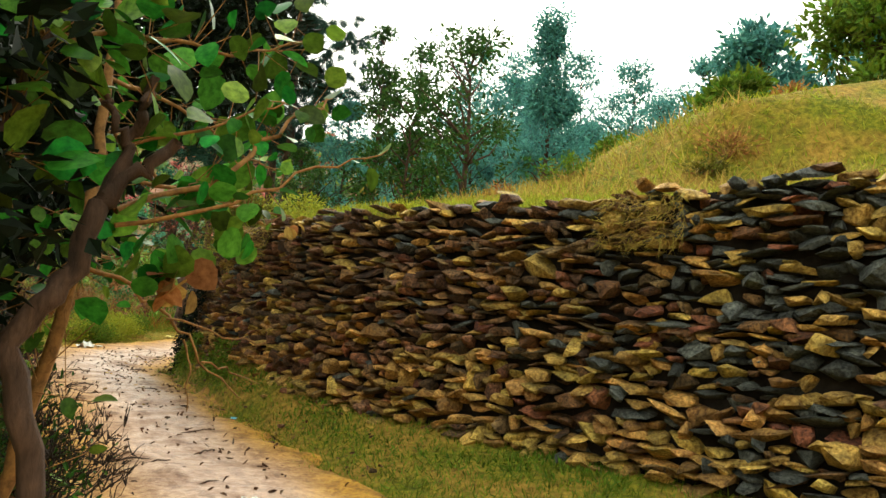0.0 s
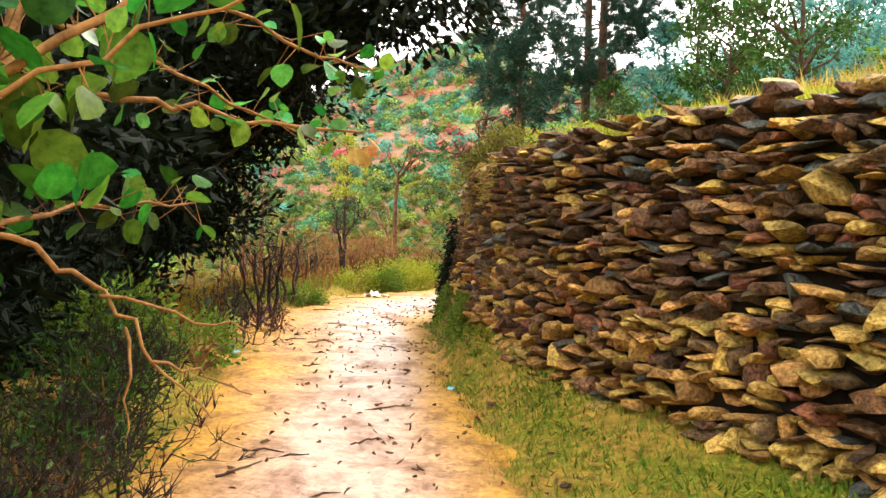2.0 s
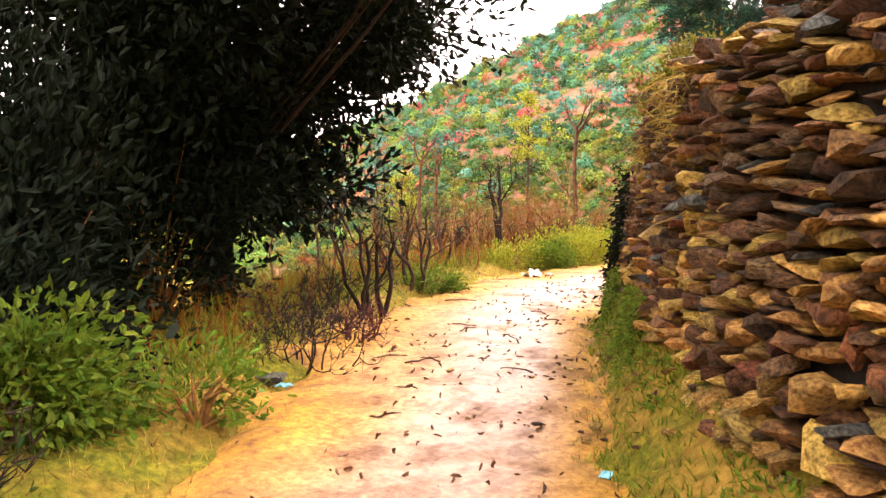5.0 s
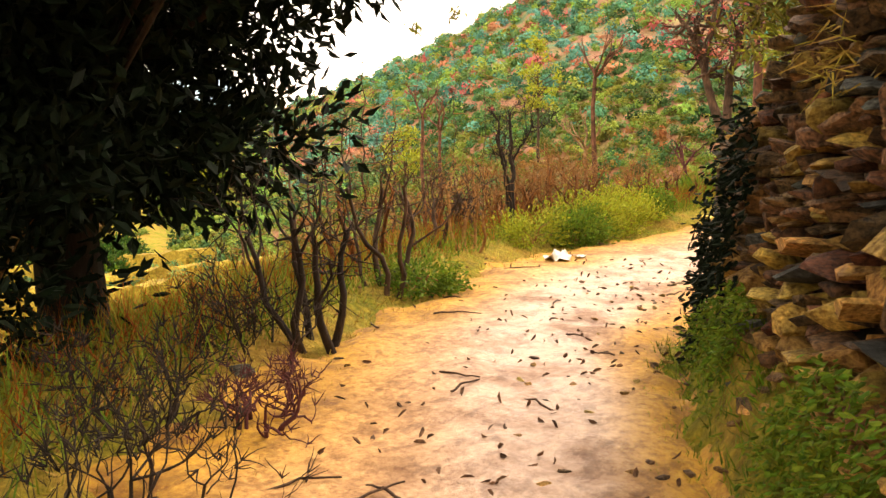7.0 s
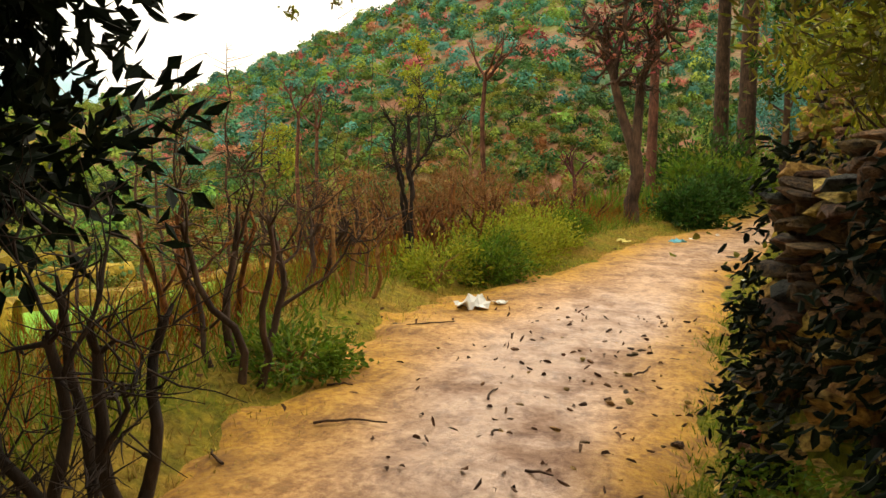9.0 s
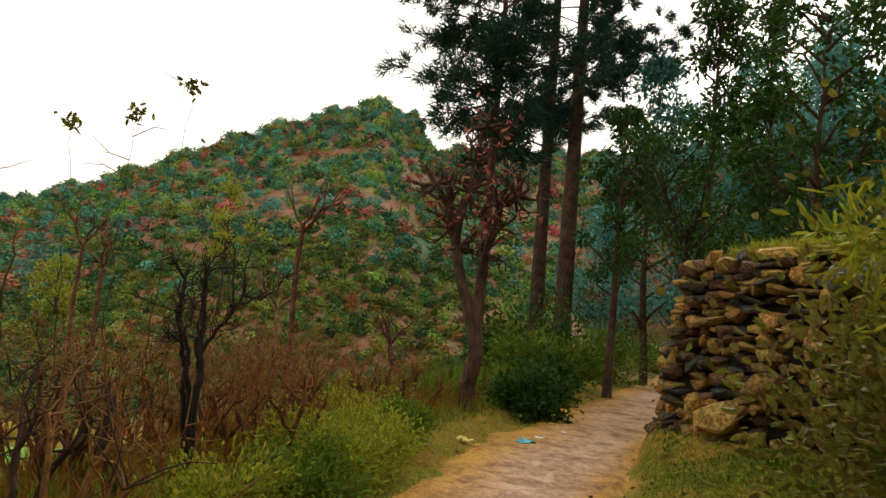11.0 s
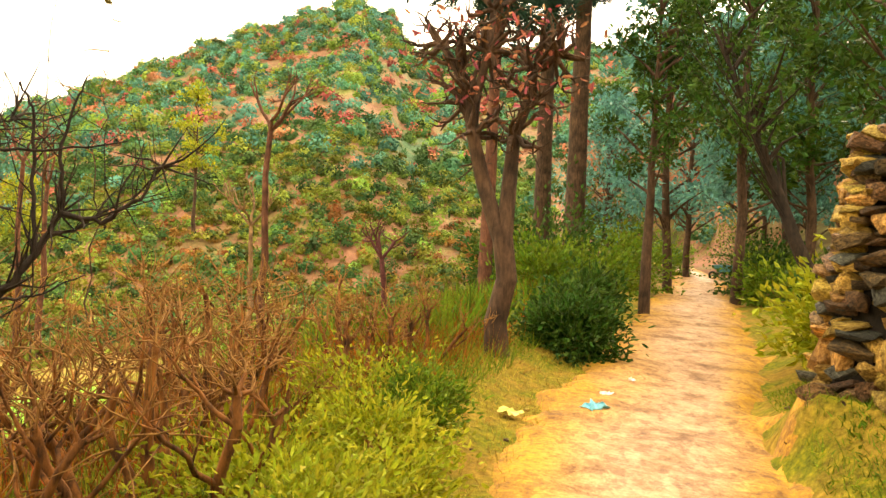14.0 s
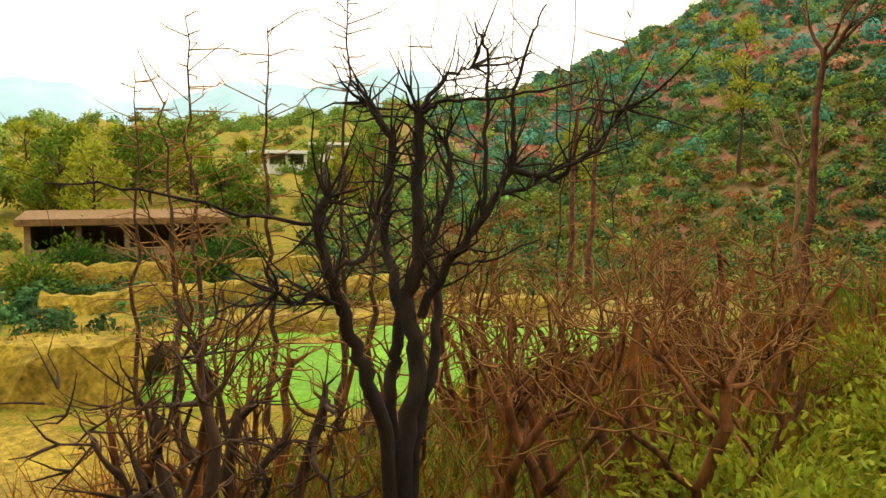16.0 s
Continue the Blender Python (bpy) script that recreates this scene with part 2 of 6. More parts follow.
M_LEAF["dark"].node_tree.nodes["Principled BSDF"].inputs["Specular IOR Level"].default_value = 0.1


# ---- mesh helpers ----
def mesh_of(name, verts, faces, mat, smooth=False):
    """A mesh from arrays; faces all have the same number of corners."""
    verts, faces = np.asarray(verts, np.float32), np.asarray(faces, np.int32)
    me = bpy.data.meshes.new(name)
    k = faces.shape[1]
    me.vertices.add(len(verts))
    me.vertices.foreach_set("co", verts.ravel())
    me.loops.add(faces.size)
    me.loops.foreach_set("vertex_index", faces.ravel())
    me.polygons.add(len(faces))
    me.polygons.foreach_set("loop_start", np.arange(0, faces.size, k, dtype=np.int32))
    me.polygons.foreach_set("use_smooth", np.full(len(faces), smooth))
    me.materials.append(mat)
    me.update()
    me.validate()
    return me


def part(name, me, parent=None, label="", m=None):
    """One mesh object, a child of parent where one is given."""
    ob = new(name, me)
    if parent:
        ob.parent = parent
    if m is not None:
        ob.matrix_basis = m
    if label:
        ob["label"] = label
    return ob


def thing(name, at, label, category, group="", kind=""):
    ob = new(name)
    ob.empty_display_size = 0.2
    ob.location = at
    return tagged(ob, label, category, group, kind)


def unit(v):
    return v / np.maximum(np.linalg.norm(v, axis=-1, keepdims=True), 1e-9)


def leaves(rng, points, length, width, fold=0.25, up=0.0, out=None, droop=0.0, shape="leaf"):
    """Folded leaves, flat cards or thin blades at the points; out: directions that they tend to."""
    points = np.asarray(points, float)
    n = len(points)
    axis = rng.normal(size=(n, 3))
    if out is not None:
        axis = axis * 0.6 + unit(np.asarray(out, float))
    axis[:, 2] += up - droop
    axis = unit(axis)
    side = unit(np.cross(axis, rng.normal(size=(n, 3))))
    nor = np.cross(axis, side)
    ln = length * rng.uniform(0.6, 1.25, (n, 1))
    wd = width * rng.uniform(0.6, 1.25, (n, 1))
    bend = nor * ln * rng.uniform(-0.15, 0.2, (n, 1))
    p0 = points
    tip = p0 + axis * ln + bend
    i = np.arange(n)[:, None]
    if shape == "blade":
        v = np.stack([p0 - side * wd * 0.5, p0 + side * wd * 0.5, tip], 1).reshape(-1, 3)
        return v, i * 3 + [0, 1, 2]
    lift = nor * wd * fold
    mid = p0 + axis * ln * 0.45
    if shape == "card":
        v = np.stack([p0, mid + side * wd * 0.5 + lift, tip, mid - side * wd * 0.5 + lift], 1).reshape(-1, 3)
        return v, np.concatenate([i * 4 + [0, 1, 2], i * 4 + [0, 2, 3]], 0)
    low, high = p0 + axis * ln * 0.2, p0 + axis * ln * 0.68 + bend * 0.5
    v = np.stack([p0, low + side * wd * 0.36 + lift * 0.7, high + side * wd * 0.42 + lift, tip, high - side * wd * 0.42 + lift, low - side * wd * 0.36 + lift * 0.7, mid], 1).reshape(-1, 3)
    return v, np.concatenate([i * 7 + [k, (k + 1) % 6, 6] for k in range(6)], 0)


def round_leaves(rng, points, size, out=None):
    """Broad rounded leaves, cupped, with a short point."""
    n = len(points)
    points = np.asarray(points, float)
    axis = rng.normal(size=(n, 3)) * 0.7
    if out is not None:
        axis += unit(np.asarray(out, float))
    axis[:, 2] -= 0.35
    axis = unit(axis)
    side = unit(np.cross(axis, rng.normal(size=(n, 3)) * 0.6 + [0, 0, 1]))
    nor = np.cross(side, axis)
    s = size * rng.uniform(0.55, 1.2, (n, 1))
    ring = [(0.0, 0.0), (0.1, 0.3), (0.38, 0.46), (0.68, 0.4), (0.9, 0.2), (1.04, 0.0), (0.9, -0.2), (0.68, -0.4), (0.38, -0.46), (0.1, -0.3)]
    cup = rng.uniform(0.05, 0.3, (n, 1))
    vs = [points + axis * s * 0.45]
    for u, w in ring:
        vs.append(points + axis * s * u + side * s * w + nor * s * (abs(w) * cup - 0.12 * u * u))
    v = np.stack(vs, 1).reshape(-1, 3)
    i = np.arange(n)[:, None] * 11
    f = np.concatenate([i + [0, k, k % 10 + 1] for k in range(1, 11)], 0)
    return v, f


def tubes(segs, sides=6):
    """Tapered tubes from rows (p0, r0, p1, r1)."""
    p0 = np.array([s[0] for s in segs], float)
    p1 = np.array([s[2] for s in segs], float)
    r0 = np.array([s[1] for s in segs], float)[:, None]
    r1 = np.array([s[3] for s in segs], float)[:, None]
    d = unit(p1 - p0)
    ref = np.where(np.abs(d[:, 2:]) > 0.9, [[1.0, 0, 0]], [[0, 0, 1.0]])
    a = unit(np.cross(d, ref))
    b = np.cross(d, a)
    rings = []
    for c, r in ((p0 - d * r0 * 0.3, r0), (p1, r1)):
        for k in range(sides):
            w = 2 * math.pi * k / sides
            rings.append(c + (a * math.cos(w) + b * math.sin(w)) * r)
    v = np.stack(rings, 1).reshape(-1, 3)
    i = np.arange(len(segs))[:, None] * 2 * sides
    f = [i + [k, (k + 1) % sides, sides + (k + 1) % sides, sides + k] for k in range(sides)]
    return v, np.concatenate(f, 0)


def pipe(segs, sides=6):
    """One continuous tapered tube through a chain of rows (p0, r0, p1, r1)."""
    c = np.array([s[0] for s in segs] + [segs[-1][2]], float)
    r = np.array([s[1] for s in segs] + [segs[-1][3]], float)
    d = unit(np.gradient(c, axis=0))
    ref = np.array([0.31, 0.87, 0.12]) if abs(d[0, 2]) > 0.8 else np.array([0, 0, 1.0])
    a = unit(np.cross(d, ref))
    o = np.cross(d, a)
    w = 2 * math.pi * np.arange(sides) / sides
    v = c[:, None] + (a[:, None] * np.cos(w)[None, :, None] + o[:, None] * np.sin(w)[None, :, None]) * r[:, None, None]
    n = len(c)
    i, j = np.meshgrid(np.arange(n - 1), np.arange(sides), indexing="ij")
    k = (j + 1) % sides
    f = np.stack([i * sides + j, i * sides + k, (i + 1) * sides + k, (i + 1) * sides + j], -1).reshape(-1, 4)
    return v.reshape(-1, 3), f


def grow(rng, p, d, length, radius, depth, segs, tips, wander=0.25, fork=(2, 3), shrink=0.68, lift=0.1, spread=0.7, steps=4, taper=0.75):
    """A limb that wanders and forks; fills segs, and tips with (point, direction)."""
    p, d = np.array(p, float), unit(np.array(d, float))
    r = radius
    for k in range(steps):
        d = unit(d + rng.normal(size=3) * wander + [0, 0, lift])
        q = p + d * length / steps
        r2 = r * taper ** (1 / steps) if depth else r * (0.45 ** (1 / steps))
        segs.append((p, r, q, r2))
        p, r = q, r2
        if depth and k >= steps // 2 and rng.random() < 0.35:
            grow(rng, p, unit(d + rng.normal(size=3) * spread), length * shrink * 0.7, r * 0.55, depth - 1, segs, tips, wander, fork, shrink, lift, spread, steps, taper)
    if depth:
        for _ in range(rng.integers(fork[0], fork[1] + 1)):
            grow(rng, p, unit(d + rng.normal(size=3) * spread), length * shrink * rng.uniform(0.75, 1.2), r * rng.uniform(0.6, 0.8), depth - 1, segs, tips, wander, fork, shrink, lift, spread, steps, taper)
    else:
        tips.append((p, d))


def wobble(x, y, f, seed=0):
    """Cheap smooth noise from sines, about -1 to 1."""
    return (np.sin(x * f + 1.3 * seed + 1.7 * np.sin(y * f * 0.7 + seed)) + np.sin(y * f * 1.1 + 2.1 * seed + 1.3 * np.sin(x * f * 0.8 - seed))) / 2


# ---- the lie of the land ----
TRAIL_Y = (-20, -12, -8, -4, -1, 1.4, 3.8, 6, 8.3, 10, 13, 15, 20, 26, 34, 45, 60, 90)
TRAIL_X = (3.4, 3.0, 2.3, 1.4, 0.2, -1.0, -2.05, -2.5, -2.8, -2.6, -2.35, -2.1, -1.4, -0.5, 0.7, 2.2, 2.6, 2.0)
BANK_Y = (-30, -5.7, -3.59, 0, 0.2, 1.45, 2.86, 3.9, 4.75, 5.6, 7, 8.9, 10.4, 13.0, 13.6, 15, 20, 26, 45, 90)
BANK_X = (20, 7.0, 4.86, 1.26, 1.03, 0.3, -0.37, -0.83, -1.08, -0.1, 0.9, 1.7, 0.5, -1.45, -1.2, -0.4, 0.9, 2.2, 5.2, 6.0)
SKY_B = (-180, -120, -60, -20, 0, 10, 13.4, 14.2, 17, 20, 26.5, 36, 44, 52, 60, 75, 90, 120, 180)
SKY_E = (10, 16, 18, 14.5, 12.6, 12.2, 12.3, 14.3, 15.2, 14.2, 11.6, 6.9, 3.8, 3.0, 2.0, 1.5, 2.0, 4, 10)
FINE_Y = np.linspace(-30, 90, 1201)


def eased(ys, xs, width):
    k = np.hanning(width)
    v = np.interp(FINE_Y, ys, xs)
    pad = np.r_[np.full(width, v[0]), v, np.full(width, v[-1])]
    return np.convolve(pad, k / k.sum(), "same")[width:-width]


TRAIL_F, BANK_F = eased(TRAIL_Y, TRAIL_X, 25), eased(BANK_Y, BANK_X, 5)


def trail_x(y):
    return np.interp(y, FINE_Y, TRAIL_F)


def bank_x(y):
    return np.interp(y, FINE_Y, BANK_F)


def step(a, b, v):
    t = np.clip((v - a) / (b - a), 0, 1)
    return t * t * (3 - 2 * t)


def land(x, y):
    """The ground's height."""
    x, y = np.asarray(x, float), np.asarray(y, float)
    plane = -0.044 * np.clip(x, -5, 6)
    d = (x - trail_x(y)) * 0.88
    edge = np.interp(y, (-4, -1, 4, 6.5, 9, 11, 15, 17), (1.15, 0.85, 0.85, 1.15, 1.15, 0.7, 0.7, 1.0))
    left, right = np.maximum(-d - 1.15, 0), np.maximum(d - edge, 0)
    # falling side: bank, then stepped fields
    fall = 0.12 * step(0, 0.4, left) - 2.9 * step(0.5, 9.5, left) - 0.05 * np.maximum(left - 9.5, 0)
    s = np.maximum(left - 9.5, 0) / 6.0
    fall = fall - 0.5 * (np.floor(s) + step(0.88, 1.0, s - np.floor(s)))
    fall = np.maximum(fall, -5.0) + 0.06 * wobble(x, y, 1.7, 2) * step(0.3, 2, left)
    # rising side: verge, step behind the walls, terrace and hillside
    e = (x - bank_x(y)) * np.interp(y, (-6, 0, 1, 4, 5, 8, 9, 13, 14, 16), (0.7, 0.7, 0.86, 0.8, 0.7, 0.9, 0.75, 0.75, 0.8, 0.95))
    toe = np.interp(y, (-6, -1, 0, 1.4, 3, 5, 8, 11, 13, 16, 20), (0.22, 0.33, 0.42, 0.52, 0.56, 0.56, 0.75, 0.75, 0.6, 0.4, 0.3))
    reach = np.maximum((bank_x(y) - trail_x(y)) * 0.88 - edge, 0.15)
    verge = toe * np.clip(right / reach, 0, 1) ** 0.85
    soft = np.interp(y, (3.6, 4.6, 8.4, 9.2, 14, 18), (0.3, 1.8, 1.8, 0.3, 0.3, 2.5))
    top = np.interp(y, (-6, 3, 4.5, 8, 9.5, 13, 15, 25), (2.3, 2.24, 1.8, 2.3, 2.85, 2.72, 2.3, 1.6))
    rise = (top - toe) * step(0.32, 0.32 + soft, e)
    ee = np.maximum(e - 0.4, 0)
    back = 0.28 * ee + 0.12 * np.maximum(ee - 2.2, 0) - 0.2 * np.maximum(ee - 9, 0) + 0.45 * step(3.4, 4.4, ee)
    back = back * np.interp(y, (0, 6, 20), (1.0, 0.85, 0.6)) + (0.08 * wobble(x, y, 1.3, 5) + 0.1 * wobble(x, y, 0.8, 2) + 0.05 * wobble(x, y, 3.1, 8)) * step(0.4, 2, ee)
    near = plane + fall + verge + rise + back
    # far slopes
    rx, ry = x + 2.0, y - 4.0
    r = np.hypot(rx, ry)
    bear = np.degrees(np.arctan2(-rx, ry))
    el = np.interp(bear, SKY_B, SKY_E) + 0.25 * np.sin(bear * 1.9) + 0.15 * np.sin(bear * 5.3)
    crest = 270.0
    k = np.clip((r - 36) / (crest - 36), 0, 1)
    z0 = np.interp(bear, (-180, -15, -4, 3, 100, 110), (2.5, 2.5, 0.5, -4.5, -4.5, 2.0))
    far = z0 + (crest * np.tan(np.radians(el)) + 1.6 - z0) * k ** 1.05 - 0.25 * np.maximum(r - crest, 0)
    far = far + 1.6 * wobble(x, y, 0.07, 3) * step(40, 90, r) * (1 - step(200, 265, r))
    w = step(30, 62, r) * np.where((y > 0) & (y < 90), step(2.5, 8, np.abs(x - trail_x(y))), 1.0)
    return near * (1 - w) + far * w + 0.012 * wobble(x, y, 5.1, 1) * (1 - w)


def ground_at(x, y):
    return float(land(np.array([x]), np.array([y]))[0])


def build_ground():
    cx, cy, na = -1.0, 3.0, 600
    radii = [0.0]
    while radii[-1] < 700:
        r = radii[-1]
        radii.append(r + (0.1 if r < 13 else 0.1 + (r - 13) * 0.028))
    radii = np.array(radii[1:])
    ang = np.linspace(0, 2 * math.pi, na, endpoint=False)
    R, A = np.meshgrid(radii, ang, indexing="ij")
    X, Y = cx + R * np.cos(A), cy + R * np.sin(A)
    Z = land(X, Y)
    verts = np.r_[[[cx, cy, ground_at(cx, cy)]], np.stack([X, Y, Z], -1).reshape(-1, 3)]
    nr = len(radii)
    i, j = np.meshgrid(np.arange(nr - 1), np.arange(na), indexing="ij")
    k = (j + 1) % na
    quads = np.stack([1 + i * na + j, 1 + (i + 1) * na + j, 1 + (i + 1) * na + k, 1 + i * na + k], -1).reshape(-1, 4)
    me = mesh_of("ground", verts, quads, M_EARTH, True)
    at = me.attributes.new("distance", "FLOAT", "POINT")
    side = np.degrees(np.arctan2(-verts[:, 0] - 2, verts[:, 1] - 4))
    far = step(22, 45, np.hypot(verts[:, 0] - cx, verts[:, 1] - cy)) * (1 - step(46, 54, side))
    at.data.foreach_set("value", far.astype(np.float32))
    return tagged(part("ground", me), "grassy hillside ground, green and straw yellow, rising to scrub slopes", "ground", kind="structure")


def build_trail():
    ys = np.arange(-16, 62, 0.09)
    us = np.linspace(-1, 1, 41)
    Y, U = np.meshgrid(ys, us, indexing="ij")
    half = 1.45 + 0.12 * wobble(Y, U * 0 + 3, 1.1, 4) + 0.35 * (U < 0) * step(0, 2, Y) * (1 - step(6.5, 9, Y)) - 0.3 * (U > 0) * step(-4, -1, Y) * (1 - step(4, 6.5, Y)) - 0.42 * (U > 0) * step(9, 11, Y) * (1 - step(15, 17, Y))
    slope = np.gradient(trail_x(ys), ys)[:, None]
    nrm = np.sqrt(1 + slope**2)
    X, YY = trail_x(Y) + U * half / nrm, Y - U * half * slope / nrm
    ragged = 0.03 * wobble(X, YY, 4.3, 1) + 0.02 * wobble(X, YY, 11.0, 6)
    rut = 0.018 * wobble(X, YY, 3.0, 8) + 0.01 * wobble(X, YY, 9.0, 3) + 0.006 * wobble(X, YY, 23.0, 5)
    Z = land(X, YY) + 0.045 + 0.8 * rut - 0.125 * step(0.62, 1.0, np.abs(U)) + ragged * step(0.5, 0.8, np.abs(U))
    n, m = Y.shape
    i, j = np.meshgrid(np.arange(n - 1), np.arange(m - 1), indexing="ij")
    q = np.stack([i * m + j, i * m + j + 1, (i + 1) * m + j + 1, (i + 1) * m + j], -1).reshape(-1, 4)
    me = mesh_of("trail", np.stack([X, YY, Z], -1).reshape(-1, 3), q, M_TRAIL, True)
    damp = (1 - step(0.12, 0.55, np.abs(U - 0.1 - 0.1 * np.sin(Y * 0.9)))) * (1 - 0.5 * step(8.0, 9.5, Y))
    at = me.attributes.new("damp", "FLOAT", "POINT")
    at.data.foreach_set("value", damp.astype(np.float32).ravel())
    at = me.attributes.new("verge", "FLOAT", "POINT")
    at.data.foreach_set("value", step(0.3, 0.72, np.abs(U) + 0.1 * wobble(X, YY, 2.3, 7)).astype(np.float32).ravel())
    return tagged(part("path", me), "trodden tan dirt footpath, damp and shining in the middle", "path", kind="structure")


GROUND = build_ground()
TRAIL = build_trail()


# ---- dry stone walls ----
def stone_shape(rng, me_name, mat):
    """An uneven broken stone about one unit each way: the hull of points on a squarish lump, thinner at one end."""
    bm = bmesh.new()
    thin, flip = rng.uniform(0.4, 1.0), rng.choice([-1, 1])
    pts = []
    for k in range(20):
        d = rng.normal(size=3) * (1, 1, 1.2)
        d = d / np.abs(d).max()
        pts.append(d / (np.abs(d) ** 7).sum() ** (1 / 7) * 0.5 * rng.uniform(0.84, 1.12))
    for p in pts:
        p[2] *= 1 - (1 - thin) * (0.5 + flip * p[0])
        bm.verts.new(p)
    bmesh.ops.convex_hull(bm, input=bm.verts)
    bmesh.ops.delete(bm, geom=[v for v in bm.verts if not v.link_faces], context="VERTS")
    me = bpy.data.meshes.new(me_name)
    bm.to_mesh(me)
    bm.free()
    me.materials.append(mat)
    return me


SRNG = np.random.default_rng(11)
STONES = {k: [stone_shape(SRNG, "stone", m) for _ in range(14)] for k, m in M_STONE.items()}
FILL_MATS = {k: surface(k + "_stone_course", s[0], slate, 42, 9, 0.8, 1.0, 0.03, "island", 0.02, s[1]) for k, s in {
    "dark": (((0.36, (0.028, 0.017, 0.01)), (0.62, (0.27, 0.155, 0.075))), 0.6),
    "ochre": (((0.36, (0.2, 0.1, 0.02)), (0.62, (0.7, 0.46, 0.13))), 0.45),
    "grey": (((0.36, (0.02, 0.024, 0.025)), (0.62, (0.13, 0.145, 0.14))), 0.5),
    "red": (((0.36, (0.06, 0.026, 0.014)), (0.62, (0.33, 0.145, 0.062))), 0.5)}.items()}
KINDS = list(M_STONE)


class Run:
    """A wall's line in plan: points along it by length, and the way out of its face."""

    def __init__(self, pts):
        self.p = np.array(pts, float)
        self.s = np.r_[0, np.cumsum(np.linalg.norm(np.diff(self.p, axis=0), axis=1))]

    def at(self, s):
        x, y = np.interp(s, self.s, self.p[:, 0]), np.interp(s, self.s, self.p[:, 1])
        a, b = max(s - 0.12, 0), min(s + 0.12, self.s[-1])
        t = np.array([np.interp(b, self.s, self.p[:, k]) - np.interp(a, self.s, self.p[:, k]) for k in (0, 1)])
        t = t / np.linalg.norm(t)
        return np.array([x, y]), t, np.array([-t[1], t[0]])


def dry_wall(name, pts, tops, course, widths, own, choose, label, seed, batter=0.12, thick=0.45):
    """Pieces lie in uneven courses on the face; those between own[0] and own[1] along the wall are parts of their own."""
    rng = np.random.default_rng(seed)
    run = Run(pts)
    top_at = lambda s: np.interp(s, run.s, tops)
    # core, set back behind the stones, near black to paint in joint shade
    n = int(run.s[-1] / 0.15) + 2
    vs, fs = [], []
    for i in range(n):
        s = run.s[-1] * i / (n - 1)
        p, t, o = run.at(s)
        zb, zt = ground_at(*(p + o * 0.1)) - 0.3, top_at(s) - 0.05
        for back, z in ((0.14 + batter * max(zb, 0), zb), (0.14 + batter * zt, zt), (thick + batter * zt, zt), (thick + batter * zt, zb)):
            q = p - o * back
            vs.append((q[0], q[1], z))
    for i in range(n - 1):
        for k in range(4):
            fs.append((i * 4 + k, i * 4 + (k + 1) % 4, i * 4 + 4 + (k + 1) % 4, i * 4 + 4 + k))
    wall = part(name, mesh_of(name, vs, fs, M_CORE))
    tagged(wall, label, "stone wall", kind="structure")
    # courses
    fv, ff, fm, base = [], [], [], 0
    z = 0.0
    taken = []
    row = 0
    while z < max(tops) + 0.05:
        h = rng.uniform(*course)
        s = rng.uniform(-0.1, 0.1)
        while s < run.s[-1]:
            w = rng.uniform(*widths) * (1.0 if rng.random() > 0.12 else 1.6)
            sc = s + w / 2
            if sc > run.s[-1]:
                break
            p, t, o = run.at(sc)
            zg = ground_at(*(p + o * 0.15))
            wav = 0.035 * math.sin(sc * 1.7 + row * 0.4) + 0.02 * math.sin(sc * 4.1 + row)
            zc = zg - 0.08 + z + h / 2 + wav
            lim = top_at(sc) + rng.uniform(-0.06, 0.08)
            busy = any(a < sc < b and lo < zc < hi for a, b, lo, hi in taken)
            if zc < lim and not busy and rng.random() > 0.03:
                hh, ww, big = h * rng.uniform(0.7, 1.5), w * rng.uniform(0.93, 1.18), False
                zc += rng.normal() * 0.012
                if rng.random() < 0.07 + 0.07 * (zc < 1.0) and zc + 2.6 * h < lim:
                    hh, big = h * rng.uniform(1.9, 2.5), True
                    taken.append((s + w * 0.1, s + w * 0.9, zc, zc + hh - h * 0.75))
                    zc += (hh - h) / 2
                kind = choose(rng, sc, zc, big)
                proud = rng.uniform(-0.07, 0.05)
                q = p + o * proud - o * batter * zc
                dep = rng.uniform(0.2, 0.3)
                ang = math.degrees(math.atan2(t[1], t[0])) + 180
                m = pose(q[0] - o[0] * 0.1, q[1] - o[1] * 0.1, zc, rng.normal() * 9, rng.normal() * 9, ang + rng.normal() * 11) @ Matrix.Diagonal((ww, dep, hh * 0.97, 1))
                me = STONES[kind][rng.integers(14)]
                if own[0] < sc < own[1]:
                    part("stone", me, wall, m=m)
                else:
                    co = np.empty(len(me.vertices) * 3, np.float32)
                    me.vertices.foreach_get("co", co)
                    mm = np.array(m)
                    fv.append(co.reshape(-1, 3) @ mm[:3, :3].T + mm[:3, 3])
                    tri = np.empty(len(me.loops), np.int32)
                    me.loops.foreach_get("vertex_index", tri)
                    tri = tri.reshape(-1, 3) + base
                    ff.append(tri)
                    fm.append(np.full(len(tri), KINDS.index(kind), np.int32))
                    base += len(me.vertices)
            s += w
        z += h * 0.88
        row += 1
    if fv:
        me = mesh_of("stone_courses", np.concatenate(fv), np.concatenate(ff), FILL_MATS["dark"])
        for k in KINDS[1:]:
            me.materials.append(FILL_MATS[k])
        me.polygons.foreach_set("material_index", np.concatenate(fm))
        ob = part("stone_courses", me, wall)
        ob["kind"] = "stuff"
    return wall


